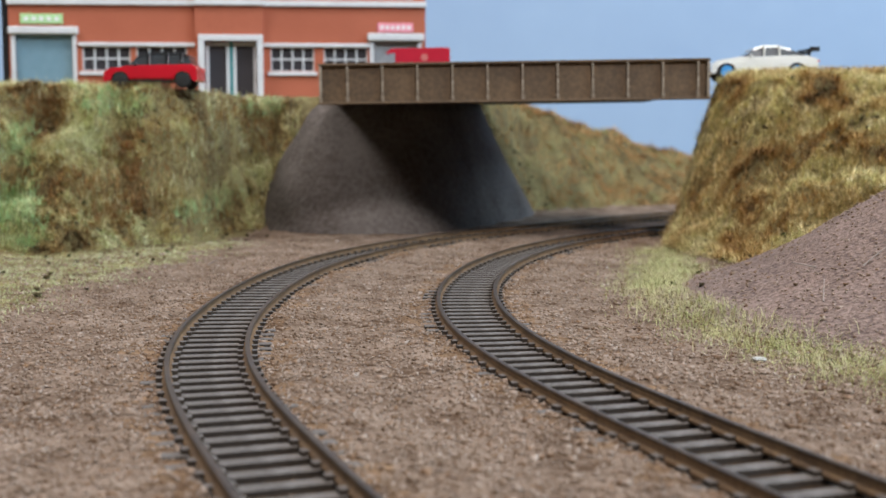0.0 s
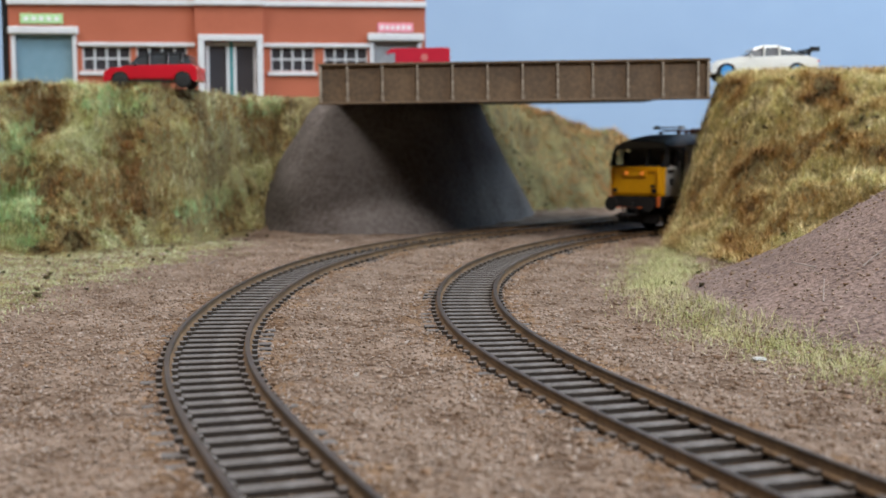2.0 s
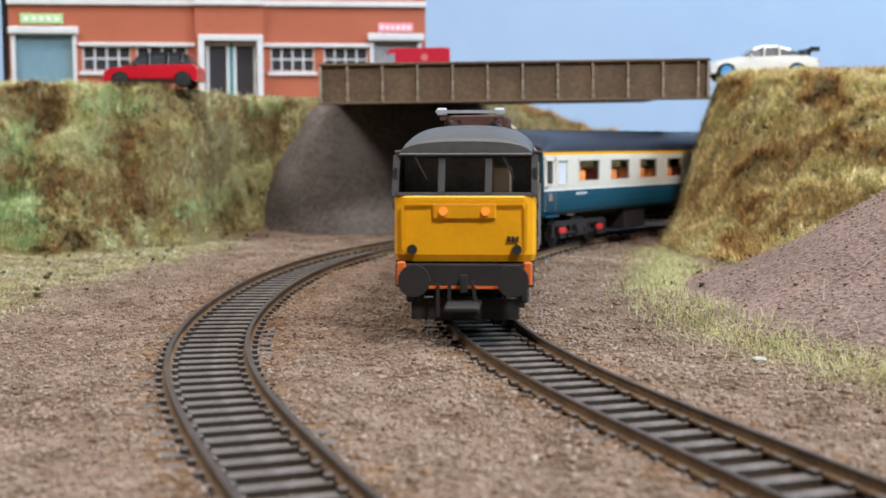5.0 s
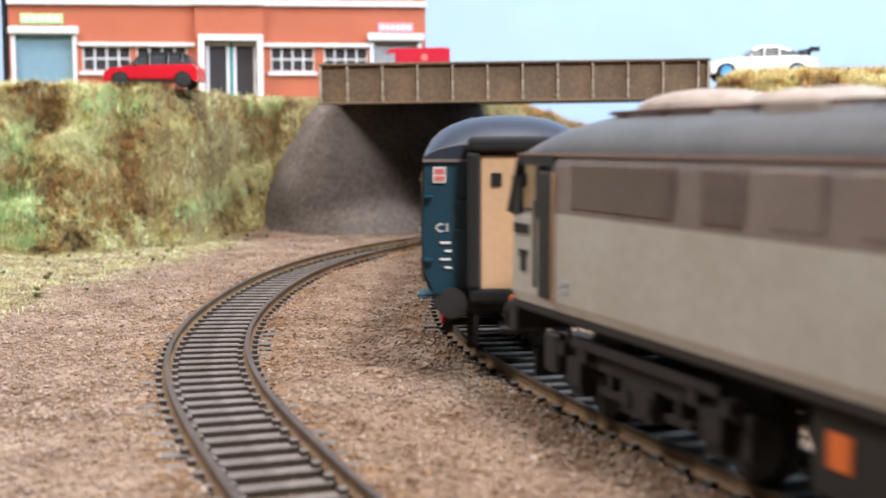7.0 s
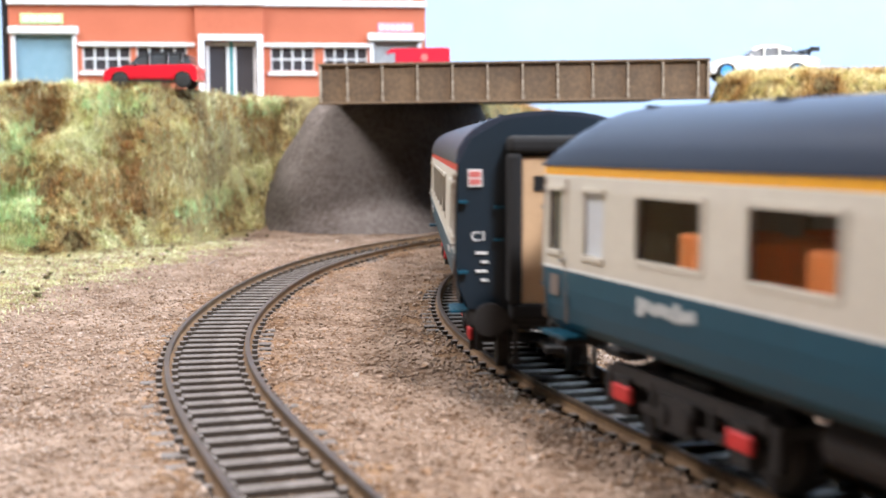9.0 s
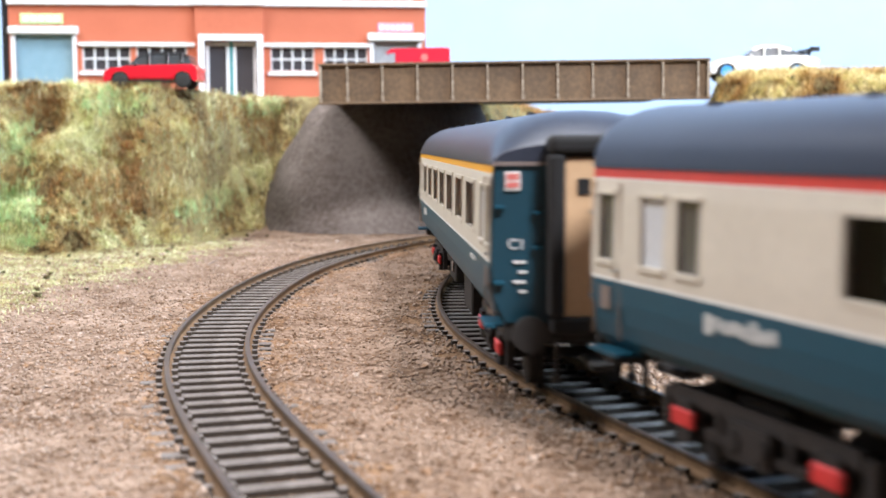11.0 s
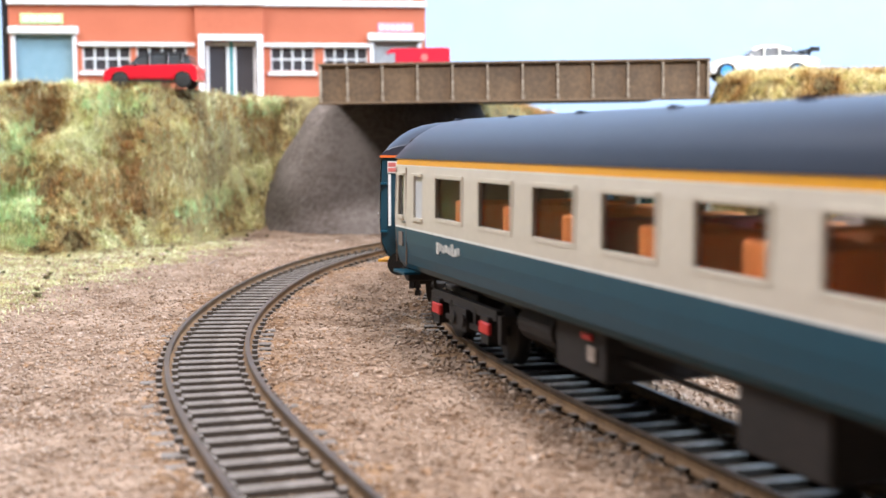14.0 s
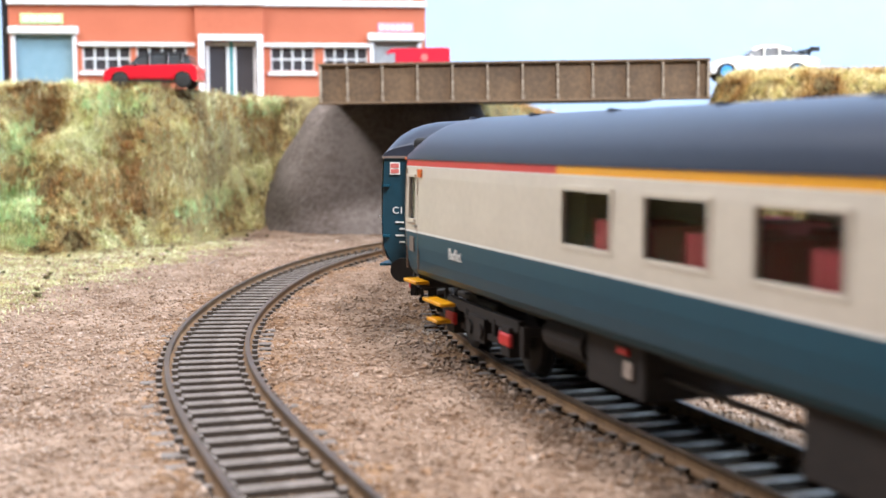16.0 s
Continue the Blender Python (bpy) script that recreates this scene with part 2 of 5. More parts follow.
NEAR = plan(0.0799, 0.0824, 1.8808, (0.918, -0.330, -2.228, -2.150, -1.937, -2.366, -2.333), 0.62, 0.20)
FAR = plan(-0.016, 0.1539, 1.9219, (0.138, -2.655, -1.184, -2.253, -2.315, -0.6, 0.0), 0.70, 0.16)
GAUGE = 0.0174


def on(track, s):
    return Vector((float(np.interp(s, track[0], track[1])), float(np.interp(s, track[0], track[2])), 0.0))


def along(track, s):
    return float(np.interp(s, track[0], track[3]))


# ---------------------------------------------------------------- ground
ZG = -0.0036
ROAD_Z = 0.0735


FOOT_X = (-1.4, -0.30, -0.17, -0.145, -0.125, -0.110, -0.098, -0.078, -0.055, -0.01, 0.02, 0.06, 0.13, 0.3, 3.2)
FOOT_Y = (0.46, 0.525, 0.552, 0.572, 0.605, 0.675, 0.718, 0.734, 0.740, 0.74, 0.79, 0.87, 0.93, 1.0, 1.02)


def track_gap(x, y):
    """Distance from the nearer track's centre line."""
    x, y = np.asarray(x, float), np.asarray(y, float)
    flat_x, flat_y = x.ravel(), y.ravel()
    d = np.full(flat_x.shape, 9.0)
    for tr in (NEAR, FAR):
        sel = (tr[0] > -0.1) & (tr[0] < 1.1)
        tx, ty = tr[1][sel][::3], tr[2][sel][::3]
        for i in range(0, len(flat_x), 8000):
            d[i:i + 8000] = np.minimum(d[i:i + 8000], np.hypot(flat_x[i:i + 8000, None] - tx, flat_y[i:i + 8000, None] - ty).min(1))
    return d.reshape(x.shape)


def near_hill(x, y):
    """Height of the hill on which the road lands, inside the bend."""
    left = np.interp(y, (0.32, 0.43, 0.483, 0.569, 0.644, 0.708, 0.773), (0.34, 0.165, 0.102, 0.098, 0.114, 0.165, 0.25))
    front = np.interp(x, (0.1, 0.16, 0.3, 0.6, 3.0), (0.46, 0.43, 0.386, 0.354, 0.32))
    back = np.interp(x, (0.12, 0.16, 0.22, 0.3, 3.0), (0.69, 0.715, 0.74, 0.77, 0.77))
    wl = np.interp(y, (0.483, 0.622), (0.10, 0.036))
    a = smooth01((x - left) / wl) ** 0.8
    b = smooth01((y - front) / 0.20) ** 0.75
    c = smooth01((back - y) / 0.02)
    return 0.083 * a * b * c


def far_bank(x, y):
    """Height of the bank along the outer track, its plateau and the bank beyond the bridge."""
    foot = np.interp(x, FOOT_X, FOOT_Y)
    wide = np.interp(x, (-0.16, -0.12, -0.095, -0.07, 0.03, 0.07), (0.085, 0.060, 0.042, 0.03, 0.03, 0.07))
    top = np.interp(x, (-1.4, 0.05, 0.19, 0.35, 3.2), (0.078, 0.078, 0.036, 0.03, 0.03))
    e = 0.004
    slope = (np.interp(x + e, FOOT_X, FOOT_Y) - np.interp(x - e, FOOT_X, FOOT_Y)) / (2 * e)
    rise = smooth01(((y - foot) / np.hypot(1, 0.4 * slope) + 0.013 * lumps(x, y * 0.5, 62) * (x < -0.06)) / wide)
    ledge = rise + 0.055 * np.sin(rise * 12.6 + 2.5 * lumps(x, y * 0.3, 38)) * rise * (1 - rise) * 4 * (x < 0.05)
    return top * np.clip(ledge, 0, 1) ** np.where(x < -0.1, 1.15, 0.8)


def mound(x, y):
    d = np.hypot((x - 0.225) / 1.15, y - 0.37)
    e = np.hypot(x - 0.195, y - 0.252)
    return np.maximum(0.068 * smooth01(1.02 - d / 0.150), 0.030 * smooth01(1 - e / 0.115))


def lumps(x, y, s):
    return np.sin(x * s + 1.3 * np.sin(y * s * 0.7)) * np.cos(y * s * 1.1 + 0.9 * np.sin(x * s * 0.8))


def height(x, y):
    x, y = np.asarray(x, float), np.asarray(y, float)
    g = np.maximum(near_hill(x, y), far_bank(x, y))
    g = g + np.clip(g, 0, 0.03) * (0.16 * lumps(x, y, 90) + 0.12 * lumps(x + 3, y, 210)) * smooth01((0.0775 - g) / 0.004 + 0.25)
    g = np.maximum(g, mound(x, y))
    t = track_gap(x, y)
    bed = 0.0011 * smooth01((t - 0.0095) / 0.002) * smooth01((0.034 - t) / 0.014) + -0.0001 * smooth01((0.0085 - t) / 0.001)
    loose = smooth01((t - 0.009) / 0.004)
    return ZG + g + bed + loose * (0.0005 * lumps(x, y, 160) + 0.0006 * lumps(x, y + 2, 55) + 0.00025 * lumps(x, y, 620))


def strip(name, xs, ys, mats, pick):
    """A height-field sheet over a grid; pick gives each face its material."""
    X, Y = np.meshgrid(xs, ys, indexing="ij")
    Z = height(X, Y)
    n, k = X.shape
    co = np.stack([X, Y, Z], -1).reshape(-1, 3)
    i, j = np.meshgrid(np.arange(n - 1), np.arange(k - 1), indexing="ij")
    a = (i * k + j).ravel()
    faces = np.stack([a, a + k, a + k + 1, a + 1], 1)
    me = bpy.data.meshes.new(name)
    me.from_pydata(co.tolist(), [], faces.tolist())
    for m in mats:
        me.materials.append(m)
    cx, cy = co[faces].mean(1)[:, 0], co[faces].mean(1)[:, 1]
    me.polygons.foreach_set("material_index", pick(cx, cy).astype(np.int32))
    me.polygons.foreach_set("use_smooth", [True] * len(me.polygons))
    return new(name, me)


def meadow(x, y):
    """Flat grass along the far foot and beside the near track."""
    edge = np.interp(y, (0.22, 0.314, 0.394, 0.481, 0.554, 0.64), (-0.15, -0.108, -0.104, -0.098, -0.085, -0.08)) + 0.008 * lumps(x, y, 70)
    left = smooth01((edge - x) / 0.035)
    e = np.interp(y, (0.18, 0.245, 0.30, 0.36, 0.42, 0.50, 0.56), (0.12, 0.098, 0.078, 0.069, 0.075, 0.090, 0.10))
    right = np.exp(-((x - e) / 0.013) ** 2) * (y < 0.57)
    return np.clip(np.maximum(left * 0.9, right), 0, 1)


def grassy(x, y):
    g = np.maximum(near_hill(x, y), far_bank(x, y))
    m = mound(x, y)
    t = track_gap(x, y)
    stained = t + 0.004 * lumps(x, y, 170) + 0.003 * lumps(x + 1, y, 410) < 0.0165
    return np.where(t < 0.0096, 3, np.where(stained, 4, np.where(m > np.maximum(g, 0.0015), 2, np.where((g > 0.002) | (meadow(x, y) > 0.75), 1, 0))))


gx = np.concatenate([np.arange(-1.4, -0.42, 0.03), np.arange(-0.42, 0.46, 0.0025), np.arange(0.46, 3.3, 0.03)])
gy = np.concatenate([np.arange(-1.7, 0.06, 0.03), np.arange(0.06, 1.06, 0.0025), np.arange(1.06, 1.2, 0.02)])
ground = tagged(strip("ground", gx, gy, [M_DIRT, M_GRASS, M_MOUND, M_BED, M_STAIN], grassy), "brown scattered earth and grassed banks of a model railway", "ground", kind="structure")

# backdrop board
bm = bmesh.new()
add_box(bm, (0.9, 1.19, 0.3), (4.8, 0.012, 0.9))
tagged(part("backdrop", bm, M_SKY), "plain pale blue painted sky board behind the layout", "backdrop", kind="structure")


# ---------------------------------------------------------------- track
def rail_mesh(name, track, off, s0, s1, parent):
    """A flat-bottomed rail swept along the track."""
    prof = [(-0.0011, -0.0026), (0.0011, -0.0026), (0.0011, -0.0021), (0.0003, -0.0017), (0.0003, -0.0008), (0.00055, -0.0005), (0.00055, -0.0001), (0.0004, 0.0), (-0.0004, 0.0), (-0.00055, -0.0001), (-0.00055, -0.0005), (-0.0003, -0.0008), (-0.0003, -0.0017), (-0.0011, -0.0021)]
    bm = bmesh.new()
    rings = []
    for s in np.arange(s0, s1, 0.006):
        p, th = on(track, s), along(track, s)
        n = Vector((-math.sin(th), math.cos(th), 0))
        rings.append([bm.verts.new(p + n * (off + u) + Vector((0, 0, w))) for u, w in prof])
    k = len(prof)
    for a, b in zip(rings, rings[1:]):
        for i in range(k):
            bm.faces.new((a[i], a[(i + 1) % k], b[(i + 1) % k], b[i])).material_index = 0 if 5 <= i <= 9 else 1
    bmesh.ops.recalc_face_normals(bm, faces=bm.faces[:])
    return part(name, bm, [M_RAIL, M_RAILWEB], parent)


def build_track(label, track, s0, s1):
    base = tagged(new("railway_track"), label, "railway track", "tracks of the layout")
    for off in (GAUGE / 2, -GAUGE / 2):
        rail_mesh("rail", track, off, s0, s1, base)
    bm = box_bm((0, 0, 0), (0.0029, 0.0285, 0.0016), 0.0002)
    for e in (-1, 1):
        for d in (-0.0016, 0.0016):
            add_box(bm, (0, e * GAUGE / 2 + d, 0.0011), (0.0022, 0.0013, 0.0011))
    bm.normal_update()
    # Upward faces take the paler top, all others the shaded side colour.
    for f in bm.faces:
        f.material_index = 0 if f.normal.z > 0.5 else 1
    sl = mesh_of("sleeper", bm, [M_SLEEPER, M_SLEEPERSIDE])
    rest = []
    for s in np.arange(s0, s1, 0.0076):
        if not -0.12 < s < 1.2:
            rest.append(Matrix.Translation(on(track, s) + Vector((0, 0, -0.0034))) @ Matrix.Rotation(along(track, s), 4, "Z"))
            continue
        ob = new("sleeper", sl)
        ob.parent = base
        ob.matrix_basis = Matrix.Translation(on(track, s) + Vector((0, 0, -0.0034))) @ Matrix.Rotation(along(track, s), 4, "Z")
    co, fa = [], []
    for m in rest:
        n = len(co)
        co += [tuple(m @ Vector((a * 0.00145, b * 0.01425, c * 0.0008))) for a in (-1, 1) for b in (-1, 1) for c in (-1, 1)]
        fa += [tuple(n + i for i in f) for f in ((0, 1, 3, 2), (4, 6, 7, 5), (0, 4, 5, 1), (2, 3, 7, 6), (1, 5, 7, 3), (0, 2, 6, 4))]
    me = bpy.data.meshes.new("sleepers_beyond")
    me.from_pydata(co, [], fa)
    me.materials.append(M_SLEEPER)
    far = tagged(new("sleepers_beyond", me), kind="stuff")
    far.parent = base
    return base


build_track("weathered model railway track laid in brown earth", NEAR, -1.52, 3.2)
build_track("weathered model railway track curving along the far side", FAR, -1.4, 3.2)

def grid_panel(bm, u0, u1, z0, z1, holes, y0, y1):
    """A wall in one piece between y0 and y1 that leaves the holes (u0, u1, z0, z1) open."""
    us = sorted({u0, u1, *(h[0] for h in holes), *(h[1] for h in holes)})
    zs = sorted({z0, z1, *(h[2] for h in holes), *(h[3] for h in holes)})
    V = {}

    def vert(i, j, y):
        if (i, j, y) not in V:
            V[i, j, y] = bm.verts.new((us[i], y, zs[j]))
        return V[i, j, y]

    def solid(i, j):
        if not (0 <= i < len(us) - 1 and 0 <= j < len(zs) - 1):
            return False
        u, z = (us[i] + us[i + 1]) / 2, (zs[j] + zs[j + 1]) / 2
        return not any(h[0] < u < h[1] and h[2] < z < h[3] for h in holes)

    fs = []
    for i in range(len(us) - 1):
        for j in range(len(zs) - 1):
            if not solid(i, j):
                continue
            for y in (y0, y1):
                fs.append(bm.faces.new([vert(*k, y) for k in ((i, j), (i + 1, j), (i + 1, j + 1), (i, j + 1))]))
            for (a, b), n in ((((i, j), (i + 1, j)), (i, j - 1)), (((i, j + 1), (i + 1, j + 1)), (i, j + 1)), (((i, j), (i, j + 1)), (i - 1, j)), (((i + 1, j), (i + 1, j + 1)), (i + 1, j))):
                if not solid(*n):
                    fs.append(bm.faces.new((vert(*a, y0), vert(*b, y0), vert(*b, y1), vert(*a, y1))))
    bmesh.ops.recalc_face_normals(bm, faces=fs)


def prism(bm, pts, half, mi=0):
    """A profile of (x, z) points drawn across the width; half(z) is the half width at that height."""
    l = [bm.verts.new((x, half(z), z)) for x, z in pts]
    r = [bm.verts.new((x, -half(z), z)) for x, z in pts]
    fs = [bm.faces.new(l[::-1]), bm.faces.new(r)]
    n = len(pts)
    for i in range(n):
        fs.append(bm.faces.new((l[i], l[(i + 1) % n], r[(i + 1) % n], r[i])))
    for f in fs:
        f.material_index = mi
    bmesh.ops.recalc_face_normals(bm, faces=fs)
    return fs


def disc(bm, c, r, w, seg=20, axis="Y", mi=0):
    """A short cylinder with its axis along y or x."""
    m = Matrix.Translation(c) @ (Matrix.Rotation(radians(90), 4, "X") if axis == "Y" else Matrix.Rotation(radians(90), 4, "Y"))
    g = bmesh.ops.create_cone(bm, cap_ends=True, segments=seg, radius1=r, radius2=r, depth=w, matrix=m)
    for f in {f for v in g["verts"] for f in v.link_faces}:
        f.material_index = mi


def box_part(name, c, s, mat, parent, label="", bevel=0.0):
    return part(name, box_bm(c, s, bevel), mat, parent, label)


def bars(name, parent, mat, rows):
    """Unreadable lettering as thin bars: (centre, size) each."""
    for c, s in rows:
        part(name, box_bm(c, s), mat, parent)


# ---------------------------------------------------------------- bridge
bridge = tagged(new("plate_girder_bridge"), "rusty brown plate girder road bridge with upright stiffeners", "bridge")
bridge.matrix_basis = Matrix.Translation((0.0355, 0.62, 0.0762)) @ Matrix.Rotation(radians(-0.68), 4, "Y")
GL = 0.1935
box_part("web_plate", (0, 0.0012, 0), (GL, 0.0012, 0.0185), M_GIRDER, bridge)
box_part("top_flange", (0, 0.0008, 0.0095), (GL + 0.0006, 0.0046, 0.0012), M_GIRDER, bridge, bevel=0.0002)
box_part("bottom_flange", (0, 0.0008, -0.0095), (GL + 0.0006, 0.0046, 0.0012), M_GIRDER, bridge, bevel=0.0002)
for i in range(11):
    st = bmesh.new()
    add_box(st, (0, 0, 0), (0.0009, 0.0018, 0.0176))
    add_box(st, (0, -0.0006, -0.0075), (0.0016, 0.0008, 0.0025))
    part("stiffener", st, M_STIFF, bridge, m=pose(-0.0826 + 0.01735 * i, -0.0003, 0))
box_part("end_post", (-GL / 2 + 0.0008, -0.0003, 0), (0.0012, 0.0022, 0.0178), M_STIFF, bridge)
box_part("end_post", (GL / 2 - 0.0008, -0.0003, 0), (0.0012, 0.0022, 0.0178), M_STIFF, bridge)
box_part("deck", (0, 0.104, -0.0035), (GL, 0.2, 0.003), M_TAR, bridge, "dark tarmac road deck")
box_part("far_parapet", (0, 0.203, 0.003), (GL, 0.0015, 0.010), M_GIRDER, bridge)

# ---------------------------------------------------------------- abutment
abutment = tagged(new("bridge_abutment"), "dark brown rendered bridge abutment with battered rounded wing walls", "abutment")
low = [(-0.124, 0.765), (-0.106, 0.712), (-0.082, 0.684), (-0.052, 0.672), (-0.022, 0.672), (0.000, 0.694), (0.022, 0.736), (0.044, 0.790), (0.058, 0.828), (0.066, 0.87)]
top = [(-0.118, 0.785, 0.012), (-0.100, 0.742, 0.032), (-0.084, 0.722, 0.052), (-0.069, 0.712, 0.069), (-0.034, 0.711, 0.0712), (-0.008, 0.727, 0.0712), (0.010, 0.758, 0.0712), (0.021, 0.802, 0.0712), (0.026, 0.835, 0.069), (0.030, 0.875, 0.060)]


def smooth_line(pts, n):
    """Points along a polyline, eased by a Catmull-Rom curve."""
    P = [Vector(p) for p in pts]
    P = [2 * P[0] - P[1]] + P + [2 * P[-1] - P[-2]]
    out = []
    for i in range(n + 1):
        t = i / n * (len(P) - 3)
        k = min(int(t), len(P) - 4)
        u = t - k
        a, b, c, d = P[k:k + 4]
        out.append(0.5 * ((2 * b) + (c - a) * u + (2 * a - 5 * b + 4 * c - d) * u * u + (3 * b - a - 3 * c + d) * u ** 3))
    return out


lo, hi = smooth_line([(x, y, -0.006) for x, y in low], 40), smooth_line(top, 40)
for nm, i0, i1 in (("wing_wall", 0, 13), ("face_wall", 13, 27), ("wing_wall", 27, 40)):
    bm = bmesh.new()
    rows_ = [[bm.verts.new(lo[i].lerp(hi[i], j / 10) + Vector((0, 0.0012 * noise.noise(Vector((i * 0.4, j * 0.5, 3))), 0))) for i in range(i0, i1 + 1)] for j in range(11)]
    rows_.append([bm.verts.new(hi[i] + Vector((0, 0.02, 0))) for i in range(i0, i1 + 1)])
    rows_.append([bm.verts.new(lo[i] + Vector((0, 0.05, 0))) for i in range(i0, i1 + 1)])
    for a, b in zip(rows_, rows_[1:]):
        for i in range(i1 - i0):
            bm.faces.new((a[i], a[i + 1], b[i + 1], b[i]))
    bmesh.ops.recalc_face_normals(bm, faces=bm.faces[:])
    part(nm, bm, M_ABUT, abutment, smooth=True)

# ---------------------------------------------------------------- building
house = tagged(new("office_building"), "orange brick office building with white window frames and a shutter door", "building")
house.matrix_basis = Matrix.Translation((-0.1522, 0.86, 0.0738)) @ Matrix.Rotation(radians(5.5), 4, "Z")
GW = [(-0.0925, -0.0604), (-0.0565, -0.0225), (0.0342, 0.0639), (0.0706, 0.1006)]
UW = [(-0.0990, -0.0660), (-0.0560, -0.0250), (0.0330, 0.0625), (0.0700, 0.0960), (0.1040, 0.1320)]
BAYW = [(-0.0085, 0.0025), (0.0120, 0.0230)]
SH = [(-0.1367, -0.0983, 0.0, 0.0464), (0.1046, 0.1359, 0.0, 0.0430)]
ENT = (-0.0105, 0.0255, 0.0, 0.0420)
holes = [(a, b, 0.0218, 0.0383) for a, b in GW] + [(a, b, 0.0712, 0.0865) for a, b in UW] + SH
for nm, u0, u1, hs, y0 in (("front_wall", -0.1406, -0.0166, [h for h in holes if h[1] < 0], 0.0), ("front_wall", 0.0295, 0.1410, [h for h in holes if h[0] > 0], 0.0),
                           ("entrance_bay", -0.0166, 0.0295, [ENT] + [(a, b, 0.0712, 0.0865) for a, b in BAYW], -0.004)):
    bm = bmesh.new()
    grid_panel(bm, u0, u1, 0, 0.100, hs, y0, 0.003)
    part(nm, bm, M_BRICK, house, "orange brick wall")
box_part("side_wall", (-0.1386, 0.028, 0.05), (0.004, 0.05, 0.1), M_BRICK, house)
box_part("side_wall", (0.1390, 0.028, 0.05), (0.004, 0.05, 0.1), M_BRICK, house)
box_part("back_wall", (0, 0.054, 0.05), (0.281, 0.002, 0.1), M_BLACK, house, "dark unpainted card")
# Narrow black upright just outside the left end of the front wall.
box_part("end_strip", (-0.1430, 0.012, 0.05), (0.0046, 0.02, 0.12), M_CARBLACK, house, "black strip at the end")
box_part("roof", (0, 0.0265, 0.1012), (0.286, 0.061, 0.0024), M_SHUTGREY, house)


def house_window(a, b, z0, z1, y, cols, rows, sill=True):
    w = box_part("window", ((a + b) / 2, y + 0.0026, (z0 + z1) / 2), (b - a, 0.0006, z1 - z0), M_PANE, house, "dark window glass")
    bm = bmesh.new()
    t = 0.0011
    for i in range(cols + 1):
        add_box(bm, (a + (b - a) * i / cols, y + 0.0014, (z0 + z1) / 2), (t * (1.5 if i in (0, cols) else 1), 0.0016, z1 - z0))
    for j in range(rows + 1):
        add_box(bm, ((a + b) / 2, y + 0.0016, z0 + (z1 - z0) * j / rows), (b - a, 0.0014, t))
    part("frame", bm, M_WHITE, w, "white glazing bars")
    if sill:
        box_part("sill", ((a + b) / 2, y - 0.0006, z0 - 0.0018), (b - a + 0.004, 0.003, 0.0026), M_WHITE, w, "white sill", 0.0003)


for a, b in GW:
    house_window(a, b, 0.0218, 0.0383, 0.0, 4, 2)
for a, b in UW:
    house_window(a, b, 0.0712, 0.0865, 0.0, 4, 2, False)
for a, b in BAYW:
    house_window(a, b, 0.0712, 0.0865, -0.004, 2, 2, False)
for a, b, z in ((-0.0948, -0.0166, 0.0395), (0.0295, 0.1018, 0.0395)):
    box_part("lintel_band", ((a + b) / 2, -0.0008, z), (b - a, 0.003, 0.0026), M_WHITE, house, "white lintel band", 0.0003)
for a, b, y in ((-0.1412, -0.0168, 0.0), (-0.0172, 0.0301, -0.004), (0.0297, 0.1416, 0.0)):
    box_part("string_course", ((a + b) / 2, y - 0.001, 0.0677), (b - a, 0.0034, 0.0038), M_WHITE, house, "white string course", 0.0004)
    box_part("cornice", ((a + b) / 2, y - 0.001, 0.0960), (b - a, 0.0034, 0.0038), M_WHITE, house, "white cornice", 0.0004)
for (a, b, z0, z1), m, n in zip(SH, (M_SHUTTER, M_SHUTGREY), (22, 20)):
    sh = box_part("roller_shutter", ((a + b) / 2, 0.0030, z1 / 2), (b - a, 0.0006, z1), m, house, "ribbed roller shutter")
    bm = bmesh.new()
    for i in range(n):
        add_box(bm, ((a + b) / 2, 0.0024, (i + 0.5) * z1 / n), (b - a - 0.001, 0.0010, z1 / n * 0.72))
    part("rib", bm, m, sh)
    box_part("shutter_lintel", ((a + b) / 2, -0.0015, z1 + 0.0022), (b - a + 0.0075, 0.0055, 0.0050), M_WHITE, house, "white boxed lintel", 0.0006)
    for x in (a - 0.0010, b + 0.0010):
        box_part("door_jamb", (x, -0.0006, z1 / 2), (0.0026, 0.0022, z1), M_WHITE, house, "white jamb")
a, b, z0, z1 = ENT
for x in (a - 0.0018, b + 0.0018):
    box_part("entrance_pillar", (x, -0.0052, z1 / 2), (0.0040, 0.0030, z1), M_WHITE, house, "white pillar")
box_part("entrance_head", ((a + b) / 2, -0.0052, z1 + 0.0020), (b - a + 0.0076, 0.0032, 0.0042), M_WHITE, house, "white entrance head", 0.0004)
box_part("entrance_glass", ((a + b) / 2, 0.0016, z1 / 2), (b - a, 0.0006, z1), M_PANE, house, "dark door glass")
for x0 in (a + 0.0018, (a + b) / 2 + 0.0022):
    x1 = x0 + 0.0138
    bm = bmesh.new()
    for x in (x0, x1):
        add_box(bm, (x, 0.0004, z1 / 2 - 0.0006), (0.0020, 0.0016, z1 - 0.0012))
    for z in (0.004, z1 - 0.002):
        add_box(bm, ((x0 + x1) / 2, 0.0004, z), (x1 - x0, 0.0016, 0.0020))
    part("door_leaf", bm, M_WHITE, house, "white framed glass door")
box_part("door_post", ((a + b) / 2, 0.0004, z1 / 2), (0.0024, 0.0014, z1), M_TEAL, house, "teal door post")
